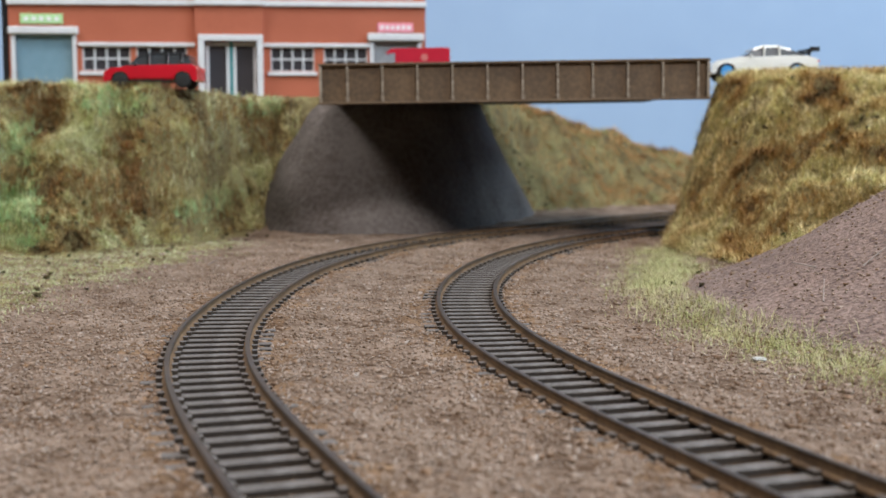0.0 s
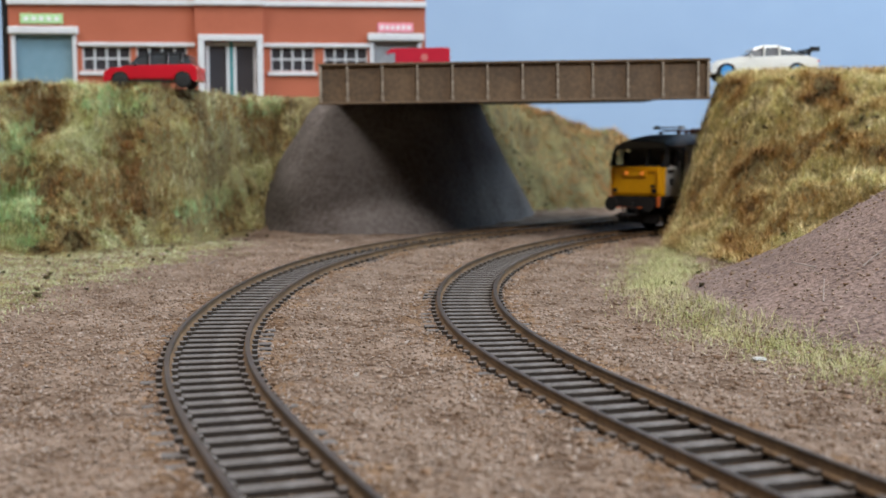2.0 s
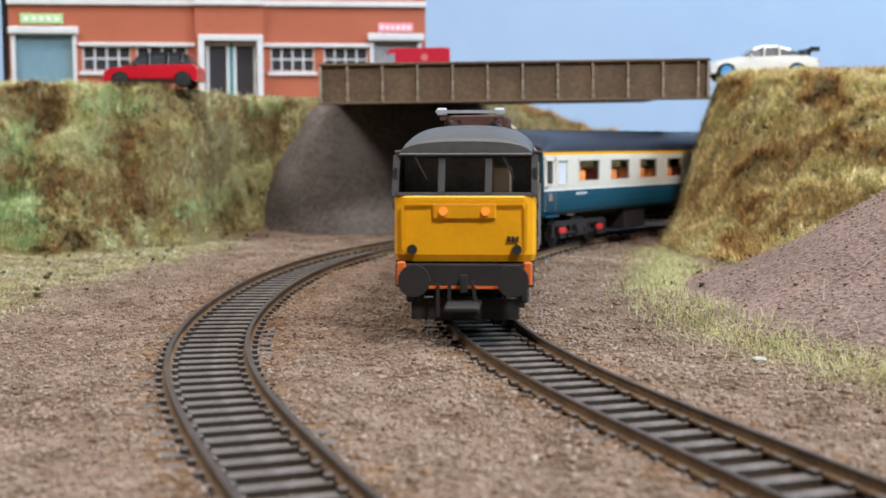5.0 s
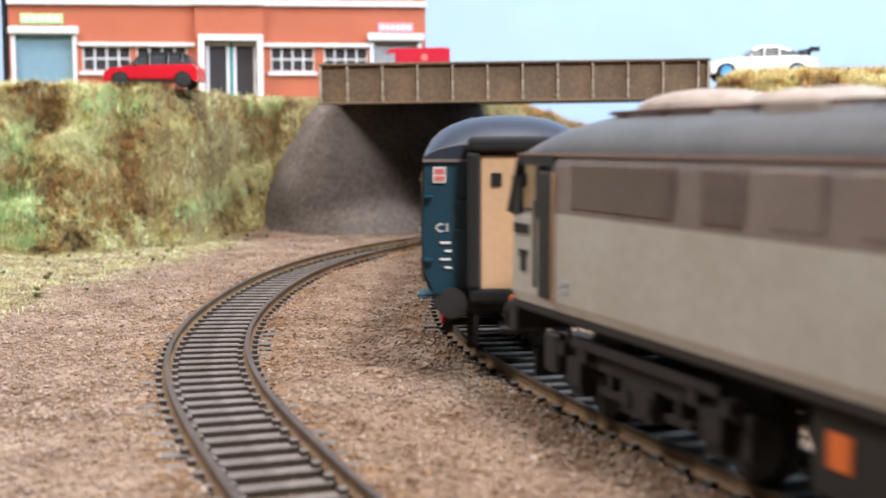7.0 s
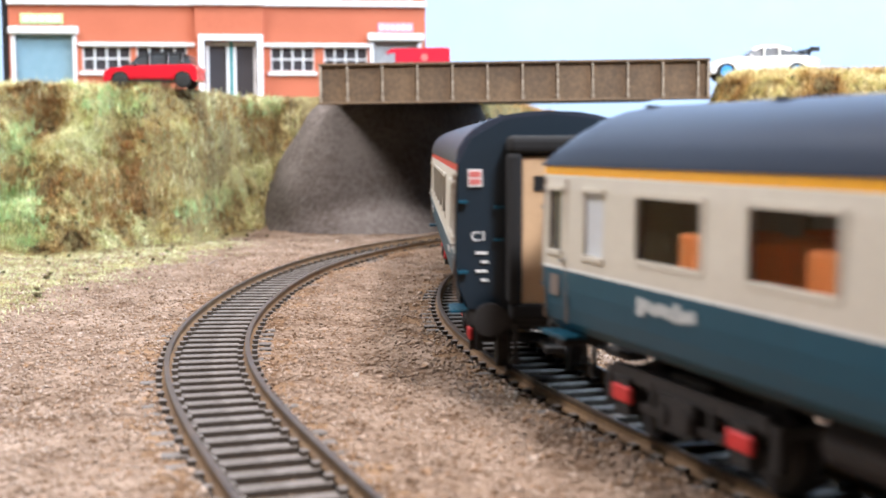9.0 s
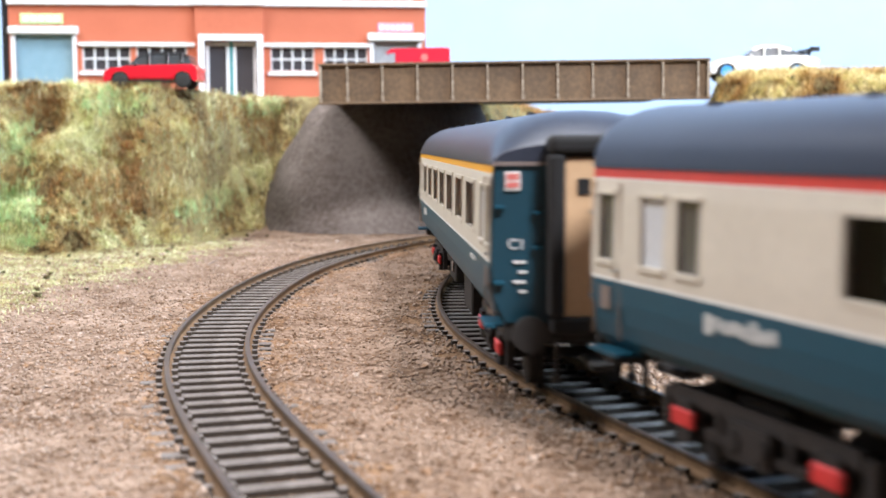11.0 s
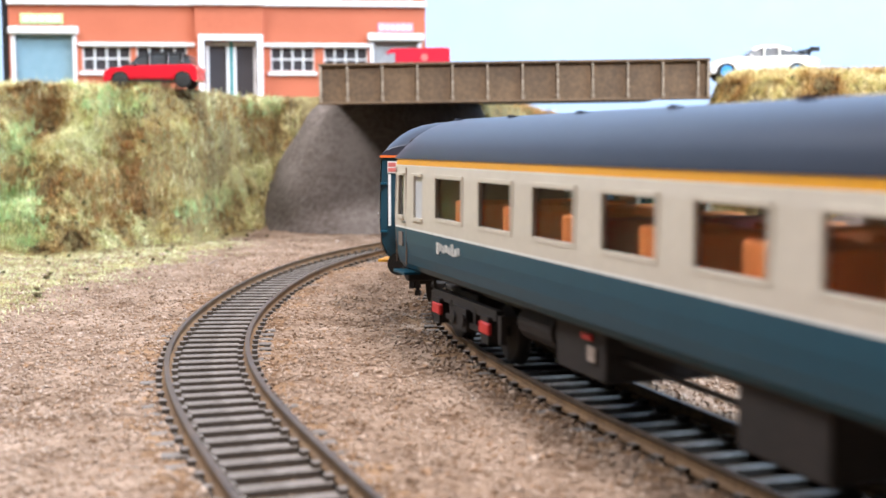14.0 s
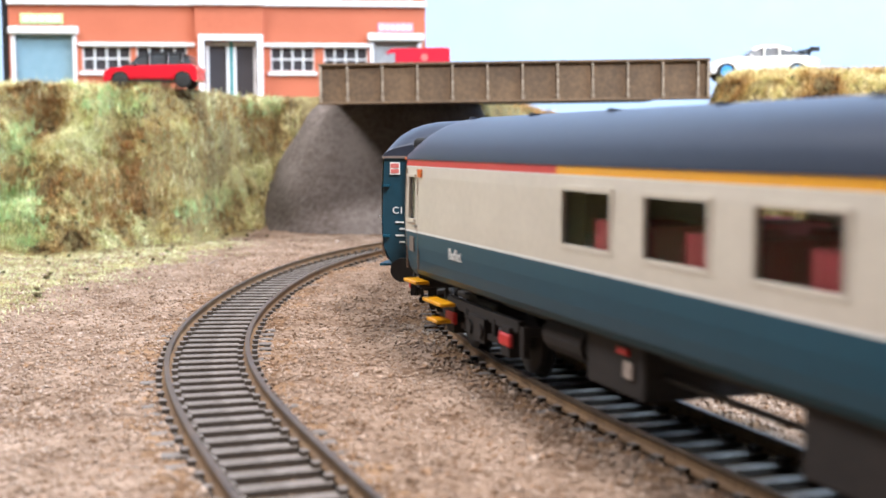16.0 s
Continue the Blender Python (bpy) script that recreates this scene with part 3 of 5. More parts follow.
for (x0, x1, z0, z1), m, n in (((-0.1327, -0.1046, 0.0531, 0.0598), M_SIGNG, 5), ((0.1077, 0.1324, 0.0488, 0.0551), M_SIGNP, 6)):
    sg = box_part("sign_board", ((x0 + x1) / 2, -0.0006, (z0 + z1) / 2), (x1 - x0, 0.0012, z1 - z0), m, house, "pale sign board with worn lettering", 0.0003)
    bars("lettering", sg, M_LINE, [((x0 + (x1 - x0) * (i + 0.8) / (n + 0.6), -0.0013, (z0 + z1) / 2), ((x1 - x0) / n * 0.55, 0.0003, (z1 - z0) * 0.42)) for i in range(n)])


# ---------------------------------------------------------------- road vehicles
def wheel(parent, x, y, r, rim):
    bm = bmesh.new()
    disc(bm, (0, 0, 0), r, 0.0034, 24)
    bmesh.ops.bevel(bm, geom=[e for e in bm.edges if len(e.link_faces) == 2 and e.calc_face_angle(0) > 1], offset=0.0005, segments=2, affect="EDGES")
    w = part("wheel", bm, M_TYRE, parent, m=pose(x, y, r), smooth=False)
    bm = bmesh.new()
    s = 1 if y > 0 else -1
    disc(bm, (0, s * 0.0017, 0), r * 0.66, 0.0005, 20)
    for i in range(5):
        add_box(bm, (r * 0.33, s * 0.0020, 0), (r * 0.6, 0.0003, r * 0.16), Matrix.Rotation(radians(72 * i), 4, "Y"))
    part("rim", bm, rim, w)


def arch(cx, r, n=7):
    return [(cx + r * math.cos(math.pi * i / n), 0.0042 + r * math.sin(math.pi * i / n) * 0.95) for i in range(n + 1)]


def car(name, label, m, L, W, paint, glass, roofm, rim, hull, cabin, axles, r, extras):
    """hull: the body's upper outline from nose to tail; cabin: the glasshouse outline; nose points to -x."""
    c = tagged(new(name), label, "car", "cars on the road")
    c.matrix_basis = m
    under = []
    for ax in sorted(axles, reverse=True):
        under += arch(ax, r * 1.12)
    pts = hull + [(L / 2 - 0.001, 0.0032)] + under + [(-L / 2 + 0.001, 0.0032)]
    bm = bmesh.new()
    half = lambda z: W / 2 * (1 - 1.5 * max(0, 0.009 - z) ** 1.0 - 9.0 * max(0, z - 0.010))
    prism(bm, pts, half)
    bmesh.ops.bevel(bm, geom=[e for e in bm.edges if abs(e.verts[0].co.y - e.verts[1].co.y) < 1e-5 and len(e.link_faces) == 2], offset=0.0008, segments=2, affect="EDGES", clamp_overlap=True)
    body = part("body", bm, paint, c, smooth=False)
    bm = bmesh.new()
    zt = max(z for _, z in cabin)
    zb = min(z for _, z in cabin)
    half2 = lambda z: W / 2 * (0.90 - 0.20 * (z - zb) / (zt - zb))
    prism(bm, cabin, half2)
    part("windows", bm, glass, c)
    bm = bmesh.new()
    top_pts = [(x, z) for x, z in cabin if z > zb + 0.45 * (zt - zb)]
    prism(bm, [(x, z + 0.0006) for x, z in top_pts] + [(x, z - 0.0007) for x, z in reversed(top_pts)], lambda z: half2(min(z, zt)) + 0.0003)
    for x in extras["pillars"]:
        for s in (-1, 1):
            add_box(bm, (x, s * (W / 2 * 0.83), (zt + zb) / 2), (0.0008, 0.0026, zt - zb))
    part("roof", bm, roofm, c)
    for ax in axles:
        for s in (-1, 1):
            wheel(c, ax, s * (W / 2 - 0.0016), r, rim)
    for s in (-1, 1):
        part("headlight", box_bm((-L / 2 + 0.0032, s * W * 0.36, 0.0092), (0.0024, 0.0028, 0.0018), 0.0004), M_CARSILVER, c, "clear headlight")
        part("tail_light", box_bm((L / 2 - 0.0008, s * W * 0.40, 0.0098), (0.0022, 0.0030, 0.0018), 0.0004), M_TAGRED, c, "red tail light")
        part("door_mirror", box_bm((extras["mirror"], s * (W / 2 + 0.0006), zb + 0.0012), (0.0012, 0.0018, 0.0012), 0.0003), roofm, c)
        part("sill_trim", box_bm((0, s * (W / 2 - 0.0003), 0.0036), (L * 0.42, 0.0008, 0.0010)), extras["sill"], c)
        part("door_line", box_bm((extras["door"], s * (W / 2 - 0.00035), 0.0075), (0.0003, 0.0004, 0.0060)), M_CARBLACK, c)
    return c


mini_hull = [(-0.0240, 0.0042), (-0.0238, 0.0078), (-0.0215, 0.0098), (-0.0120, 0.0112), (-0.004, 0.0116), (0.012, 0.0118), (0.0215, 0.0120), (0.0236, 0.0100), (0.0240, 0.0042)]
mini_cabin = [(-0.0118, 0.0108), (-0.0070, 0.0160), (-0.0040, 0.0174), (0.0060, 0.0180), (0.0150, 0.0176), (0.0192, 0.0160), (0.0218, 0.0112)]
car("hatchback_car", "small red hatchback car with a black roof parked on the road", pose(-0.1495, 0.652, 0.0745, 0, 0, 0), 0.048, 0.0225, M_RED, M_CARGLASS, M_CARBLACK, M_TYRE, mini_hull, mini_cabin, (-0.0155, 0.0165), 0.0041,
    dict(pillars=(-0.001, 0.0085, 0.016), mirror=-0.0075, sill=M_CARBLACK, door=0.006))
sport_hull = [(-0.0280, 0.0045), (-0.0276, 0.0082), (-0.0245, 0.0105), (-0.0140, 0.0122), (-0.002, 0.0122), (0.012, 0.0128), (0.0225, 0.0126), (0.0272, 0.0108), (0.0280, 0.0045)]
sport_cabin = [(-0.0125, 0.0115), (-0.0060, 0.0160), (-0.0010, 0.0176), (0.0060, 0.0178), (0.0135, 0.0160), (0.0225, 0.0124)]
sport = car("sports_car", "white sports car with blue wheels and a black rear spoiler", pose(0.1685, 0.665, 0.0782, 0, 0, -1.5), 0.056, 0.0235, M_CARWHITE, M_CARGLASS, M_CARWHITE, M_RIMBLUE, sport_hull, sport_cabin, (-0.0200, 0.0165), 0.0046,
            dict(pillars=(-0.0005, 0.0075), mirror=-0.0075, sill=M_RIMBLUE, door=0.005))
bm = bmesh.new()
add_box(bm, (0.0245, 0, 0.0158), (0.0062, 0.0215, 0.0008))
for s_ in (-1, 1):
    add_box(bm, (0.0235, s_ * 0.007, 0.0140), (0.0016, 0.0010, 0.0032))
    add_box(bm, (0.0255, s_ * 0.0109, 0.0160), (0.0050, 0.0006, 0.0024))
part("spoiler", bm, M_CARBLACK, sport, "black rear spoiler")

van = tagged(new("delivery_van"), "red delivery van standing on the bridge road", "van", "cars on the road")
van.matrix_basis = pose(-0.0232, 0.79, 0.0745)
bm = bmesh.new()
prism(bm, [(-0.0275, 0.004), (-0.0275, 0.0105), (-0.0215, 0.0140), (-0.0185, 0.0152), (-0.0120, 0.0270), (-0.0085, 0.0300), (0.0265, 0.0306), (0.0278, 0.0295), (0.0280, 0.004)], lambda z: 0.0125 - 0.05 * max(0, z - 0.016))
bmesh.ops.bevel(bm, geom=[e for e in bm.edges if abs(e.verts[0].co.y - e.verts[1].co.y) < 1e-5], offset=0.0010, segments=2, affect="EDGES")
part("body", bm, M_VAN, van)
bm = bmesh.new()
for s_ in (-1, 1):
    prism(bm, [(-0.0182, 0.0165), (-0.0125, 0.0265), (-0.0062, 0.0270), (-0.0062, 0.0165)], lambda z, s_=s_: 0.0131 - 0.05 * max(0, z - 0.016))
part("cab_window", bm, M_CARSILVER, van, "pale cab side window")
part("window_pillar", box_bm((-0.0105, 0, 0.0215), (0.0011, 0.0252, 0.0100)), M_CARBLACK, van)
bm = bmesh.new()
disc(bm, (0.012, -0.0119, 0.0245), 0.0022, 0.0006, 20)
part("roundel", bm, M_TAGRED, van, "pale round emblem")
for ax in (-0.0175, 0.0170):
    for s_ in (-1, 1):
        wheel(van, ax, s_ * 0.0108, 0.0046, M_SHUTGREY)


# ---------------------------------------------------------------- train
def shell(bm, half_len, prof, us, holes, depth, mats):
    """One curved side (y < 0) as a sheet over lengths us and the profile (z, y, material), open at holes, with reveals."""
    for s in (-1, 1):
        V = {}

        def vert(i, j, d=0.0):
            k = (i, j, d)
            if k not in V:
                z, y = prof[j][0], prof[j][1]
                V[k] = bm.verts.new((us[i], s * (y - d), z))
            return V[k]

        def is_hole(i, j):
            if not (0 <= i < len(us) - 1 and 0 <= j < len(prof) - 1):
                return False
            u, z = (us[i] + us[i + 1]) / 2, (prof[j][0] + prof[j + 1][0]) / 2
            return any(h[0] < u < h[1] and h[2] < z < h[3] for h in holes)

        for i in range(len(us) - 1):
            for j in range(len(prof) - 1):
                if is_hole(i, j):
                    for (a, b), (ni, nj) in ((((i, j), (i + 1, j)), (i, j - 1)), (((i, j + 1), (i + 1, j + 1)), (i, j + 1)), (((i, j), (i, j + 1)), (i - 1, j)), (((i + 1, j), (i + 1, j + 1)), (i + 1, j))):
                        if not is_hole(ni, nj):
                            f = bm.faces.new((vert(*a), vert(*b), vert(*b, depth), vert(*a, depth)))
                            f.material_index = prof[j][2]
                    continue
                q = [vert(i, j), vert(i + 1, j), vert(i + 1, j + 1), vert(i, j + 1)]
                f = bm.faces.new(q if s < 0 else q[::-1])
                m = prof[j][2]
                f.material_index = m((us[i] + us[i + 1]) / 2) if callable(m) else m


def roof_loft(bm, half_len, half_w, z0, z1, dome, steps=14, end=0.016):
    """A rounded roof, with domed or flat ends."""
    xs = [-half_len + end * k for k in (0, 0.04, 0.1, 0.18, 0.3, 0.45, 0.62, 0.8, 1.0)] + [0]
    xs = xs + [-x for x in reversed(xs[:-1])]
    rings = []
    for x in xs:
        e = max(0.0, (abs(x) - (half_len - end)) / end)
        k = (1 - 0.62 * e ** 2.2) if dome else 1.0
        ring = []
        for i in range(steps + 1):
            a = math.pi * i / steps
            c, sn = math.cos(a), math.sin(a)
            ring.append(bm.verts.new((x, half_w * math.copysign(abs(c) ** 0.82, c), z0 + (z1 - z0) * k * sn ** 0.9)))
        rings.append(ring)
    for a, b in zip(rings, rings[1:]):
        for i in range(steps):
            bm.faces.new((a[i], b[i], b[i + 1], a[i + 1]))
    bm.faces.new(rings[0])
    bm.faces.new(rings[-1][::-1])
    bmesh.ops.recalc_face_normals(bm, faces=bm.faces[:])


def wheelset(parent, x, r, name="wheelset"):
    bm = bmesh.new()
    for s in (-1, 1):
        disc(bm, (0, s * 0.0076, 0), r, 0.0022, 24)
        disc(bm, (0, s * 0.0064, 0), r + 0.0009, 0.0006, 24)
    disc(bm, (0, 0, 0), 0.0010, 0.024, 8)
    return part(name, bm, M_CHASSIS, parent, m=pose(x, 0, r))


def bogie(parent, x, base, r, red):
    """A bogie: frame, springs and axle boxes on two wheelsets."""
    b = part("bogie", box_bm((0, 0, 0.0110), (0.012, 0.024, 0.0030), 0.0004), M_CHASSIS, parent, "dark brown bogie", m=pose(x, 0, 0))
    for s in (-1, 1):
        bm = bmesh.new()
        y = s * 0.0125
        add_box(bm, (0, y, 0.0102), (base + 0.010, 0.0016, 0.0022))
        add_box(bm, (0, y + s * 0.0006, 0.0070), (0.010, 0.0024, 0.0050))
        for e in (-1, 1):
            add_box(bm, (e * base / 2, y + s * 0.0005, 0.0068), (0.0046, 0.0024, 0.0058))
            add_box(bm, (e * (base / 2 + 0.0065), y, 0.0075), (0.0018, 0.0014, 0.0060))
            add_box(bm, (e * base / 4, y + s * 0.0004, 0.0060), (0.0070, 0.0012, 0.0012))
            add_box(bm, (e * base / 4, y + s * 0.0004, 0.0080), (0.0012, 0.0012, 0.0044))
            disc(bm, (e * 0.0032, y + s * 0.0008, 0.0070), 0.0015, 0.0030, 10)
        part("side_frame", bm, M_CHASSIS, b)
    for e in (-1, 1):
        part("end_beam", box_bm((e * (base / 2 + 0.0062), 0, 0.0094), (0.0016, 0.024, 0.0016)), M_CHASSIS, b)
    for e in (-1, 1):
        wheelset(b, e * base / 2, r)
    if red:
        for e in (-1, 1):
            for s in (-1, 1):
                part("axle_box", box_bm((e * base / 2, s * 0.0140, 0.0072), (0.0058, 0.0010, 0.0026), 0.0003), M_REDBOX, b, "red axle box cover")
    return b


def buffers(parent, x, face, z=0.0135, r=0.0031):
    for s in (-1, 1):
        bm = bmesh.new()
        disc(bm, (face * 0.0022, s * 0.0116, z), 0.0014, 0.0044, 14, "X")
        disc(bm, (face * 0.0048, s * 0.0116, z), r, 0.0009, 20, "X")
        part("buffer", bm, M_BLACK, parent, m=pose(x, 0, 0))


def lettering(parent, text, m, size, mat=None):
    cu = bpy.data.curves.new("lettering", "FONT")
    cu.body, cu.size, cu.extrude, cu.align_x, cu.align_y = text, size, 0.00008, "CENTER", "CENTER"
    tmp = bpy.data.objects.new("lettering", cu)
    scene.collection.objects.link(tmp)
    bpy.context.view_layer.update()
    me = bpy.data.meshes.new_from_object(tmp.evaluated_get(bpy.context.evaluated_depsgraph_get()))
    bpy.data.objects.remove(tmp)
    me.materials.clear()
    me.materials.append(mat or M_LINE)
    ob = new("lettering", me)
    ob.parent = parent
    ob.matrix_basis = m
    return ob


CL, LL = 0.257, 0.222
SIDE_R = Matrix.Rotation(radians(90), 4, "X")                     # reads from the -y side
SIDE_L = Matrix.Rotation(radians(180), 4, "Z") @ SIDE_R           # reads from the +y side
END_F = Matrix.Rotation(radians(90), 4, "Z") @ SIDE_R             # reads from the front
seat_bm = bmesh.new()
for sx in (-1, 1):
    add_box(seat_bm, (sx * 0.0015, 0, 0.0100), (0.0028, 0.0132, 0.0142))
    add_box(seat_bm, (sx * 0.0045, 0, 0.0045), (0.0060, 0.0120, 0.0025))
bmesh.ops.bevel(seat_bm, geom=seat_bm.edges[:], offset=0.0004, segments=1, affect="EDGES")
SEAT = mesh_of("seat", seat_bm, M_SEAT)
seat_bm = bmesh.new()
for sx in (-1, 1):
    add_box(seat_bm, (sx * 0.0015, 0, 0.0100), (0.0028, 0.0132, 0.0142))
    add_box(seat_bm, (sx * 0.0045, 0, 0.0045), (0.0060, 0.0120, 0.0025))
SEATR = mesh_of("seat", seat_bm, M_SEATRED)
TABLE = mesh_of("table", box_bm((0, 0, 0.0085), (0.0070, 0.0105, 0.0007)), M_TABLE)


def coach(label, big, small, frost, stripe, dome, red_seats, end_style):
    """Blue and pale grey coach. big: centres of saloon windows from the rear; small: door lights; frost: lavatory lights."""
    c = tagged(new("passenger_coach"), label, "railway coach", "coaches of the train")
    half = CL / 2
    Z0, Z1 = 0.0291, 0.0381
    holes = [(u - 0.0090 - half, u + 0.0090 - half, Z0, Z1) for u in big]
    holes += [(a - half, b - half, 0.0283, 0.0381) for a, b in small + frost]
    us = sorted({-half, half, 0.0885 - half, *(h[0] for h in holes), *(h[1] for h in holes)})
    top = (lambda x: 4 if x < 0.0885 - half else 3) if stripe == "buffet" else (4 if stripe == "red" else 3)
    prof = [(0.0150, 0.0156, 0), (0.0165, 0.0168, 0), (0.0190, 0.0175, 0), (0.0220, 0.0179, 0), (0.0252, 0.0180, 1), (0.0257, 0.0180, 2), (0.0283, 0.0180, 2), (0.0291, 0.0180, 2), (0.0381, 0.0178, 2), (0.0404, 0.0176, 1), (0.0406, 0.0176, top), (0.0421, 0.0174, top)]
    bm = bmesh.new()
    shell(bm, half, prof, us, holes, 0.0007, None)
    body = part("body", bm, [M_BLUE, M_LINE, M_CREAM, M_STRIPE, M_STRIPERED], c, "blue and pale grey body with a coloured line under the roof")
    bm = bmesh.new()
    roof_loft(bm, half, 0.0177, 0.0421, 0.0518, dome)
    roof = part("roof", bm, M_ROOF, c, "dark blue-grey rounded roof", smooth=False)
    for p in roof.data.polygons:
        p.use_smooth = len(p.vertices) == 4
    for x in np.arange(-half + 0.018, half, 0.0355):
        bm = bmesh.new()
        disc(bm, (0, 0, 0), 0.0022, 0.0012, 14)
        part("roof_vent", bm, M_ROOF, roof, m=pose(float(x), -0.0060, 0.0507, 78, 0, 0))
        part("roof_vent", box_bm((0, 0, 0), (0.0042, 0.0030, 0.0016), 0.0004), M_ROOF, roof, m=pose(float(x), 0.0055, 0.0510))
    # windows: raised frame and pane
    for u in big:
        for s in (-1, 1):
            x = u - half
            bm = bmesh.new()
            y = s * 0.0178
            for dz in (Z0 - 0.0004, Z1 + 0.0003):
                add_box(bm, (x, y, dz), (0.0192, 0.0007, 0.0008))
            for dx in (-0.0094, 0.0094):
                add_box(bm, (x + dx, y, (Z0 + Z1) / 2), (0.0008, 0.0007, Z1 - Z0 + 0.0008))
            w = part("window", bm, M_CREAM, c)
            pane = part("pane", box_bm((x, s * 0.0172, (Z0 + Z1) / 2), (0.0182, 0.0003, Z1 - Z0 + 0.0004)), M_GLASS, w, "clear glass")
            pane.visible_shadow = False
    for (a, b), m in [(p, M_PANE) for p in small] + [(p, M_FROST) for p in frost]:
        for s in (-1, 1):
            x = (a + b) / 2 - half
            bm = bmesh.new()
            add_box(bm, (x, s * 0.0180, 0.0279), (b - a + 0.0012, 0.0008, 0.0008))
            add_box(bm, (x, s * 0.0179, 0.0384), (b - a + 0.0012, 0.0008, 0.0006))
            w = part("window", bm, M_CREAM, c)
            part("pane", box_bm((x, s * 0.0172, 0.0332), (b - a + 0.0004, 0.0004, 0.0100)), m, w)
    # inside
    part("floor", box_bm((0, 0, 0.0172), (CL - 0.004, 0.0335, 0.0012)), M_INSIDE, c)
    part("ceiling_lining", box_bm((0, 0, 0.0418), (CL - 0.004, 0.0340, 0.0006)), M_TABLE, c)
    for u in (0.0255, CL - 0.0215):
        part("partition", box_bm((u - half, 0, 0.0298), (0.0012, 0.0335, 0.0235)), M_INSIDE, c)
    for i, u in enumerate(big):
        for s in (-1, 1):
            o = new("table", TABLE)
            o.parent, o.matrix_basis = c, pose(u - half, s * 0.0105, 0.0178)
            o = new("seat", SEATR if red_seats else SEAT)
            o.parent, o.matrix_basis = c, pose(u - half + 0.0035, s * 0.0098, 0.0164)
            o = new("seat", SEATR if (red_seats or i % 3 == 2) else SEAT)
            o.parent, o.matrix_basis = c, pose(u - half + 0.0146, s * 0.0098, 0.0164)
    # doors
    for u in (0.0052, CL - 0.0052):
        for s in (-1, 1):
            for dx in (-0.0044, 0.0044):
                part("door_line", box_bm((u - half + dx, s * 0.01785, 0.0282), (0.0002, 0.0003, 0.0235)), M_INSIDE, c)
            part("door_handle", box_bm((u - half + 0.0034, s * 0.0184, 0.0268), (0.0014, 0.0008, 0.0005)), M_SILVER, c)
    # ends
    for f in (-1, 1):
        x = f * half
        bm = bmesh.new()
        pts = [(0.0156, 0.0150), (0.0175, 0.0190), (0.0180, 0.0252), (0.0174, 0.0421)] if dome else [(0.0156, 0.0150), (0.0175, 0.0190), (0.0180, 0.0252), (0.0174, 0.0421), (0.0150, 0.0468), (0.0090, 0.0502), (0.0, 0.0512)]
        ring = [(y, z) for y, z in pts] + [(-y, z) for y, z in reversed(pts) if y > 0]
        vs = [[bm.verts.new((x + f * d, y * k, z)) for y, z in ring] for d, k in ((-0.0006, 1.0), (0.0006, 0.985))]
        bm.faces.new(vs[1])
        n = len(ring)
        for i in range(n):
            bm.faces.new((vs[0][i], vs[0][(i + 1) % n], vs[1][(i + 1) % n], vs[1][i]))
        bmesh.ops.recalc_face_normals(bm, faces=bm.faces[:])
        end = part("end_wall", bm, M_NAVY if dome else M_NAVYSHADED, c, "dark navy end wall")
        gang = part("gangway", box_bm((x + f * 0.0028, 0, 0.0150), (0.0056, 0.0160, 0.0030), 0.0007, 2), M_RUBBER, c, "black rubber gangway surround")
        for s in (-1, 1):
            part("gangway_post", box_bm((x + f * 0.0030, s * 0.0072, 0.0302), (0.0060, 0.0026, 0.0276), 0.0007, 2), M_RUBBER, gang)
        part("gangway_head", box_bm((x + f * 0.0030, 0, 0.0455), (0.0060, 0.0170, 0.0034), 0.0012, 3), M_RUBBER, gang)
        door = part("gangway_door", box_bm((x + f * 0.0040, 0, 0.0295), (0.0012, 0.0118, 0.0280), 0.0003), M_TAN, gang, "tan gangway door")
        bm = bmesh.new()
        for s in (-1, 1):
            add_box(bm, (x + f * 0.00475, s * 0.0026, 0.0385), (0.0003, 0.0021, 0.0027))
        part("door_light", bm, M_RUBBER, gang)
        if dome:
            part("rain_strip", box_bm((x + f * 0.0008, 0, 0.0423), (0.0010, 0.0352, 0.0006)), M_ORANGE if end_style == "barred" else M_MIDGREY, end)
        bars("end_tag", end, M_LINE, [((x + f * 0.0009, -0.0142, 0.0394), (0.0004, 0.0026, 0.0032))])
        bars("tag_mark", end, M_TAGRED, [((x + f * 0.00115, -0.0142, 0.0401), (0.0002, 0.0021, 0.0011)), ((x + f * 0.00115, -0.0142, 0.0387), (0.0002, 0.0021, 0.0010))])
        if f > 0:
            if end_style == "barred":
                bars("white_bar", end, M_LINE, [((x + 0.0009, -0.0150, 0.0305), (0.0004, 0.0007, 0.0140))])
                bars("data_panel", end, M_LINE, [((x + 0.0009, -0.0125, 0.0325 - 0.0018 * i), (0.0004, 0.0018 - 0.0006 * (i % 2), 0.0005)) for i in range(6)])
            else:
                lettering(end, "C1", Matrix.Translation((x + 0.0008, -0.0135, 0.0285)) @ END_F, 0.0025)
                bars("data_panel", end, M_LINE, [((x + 0.0009, -0.0130 + 0.0006 * (i % 2), 0.0255 - 0.0017 * i), (0.0003, 0.0022 - 0.0008 * (i % 2), 0.0004)) for i in range(4)])
        for y, z in ((-0.0165, 0.035), (-0.0098, 0.028), (-0.0098, 0.034), (-0.0165, 0.022), (0.0165, 0.03)):
            part("step_bracket", box_bm((x + f * 0.0012, y, z), (0.0014, 0.0018, 0.0005)), M_BLUE, end)
        buffers(c, x, f)
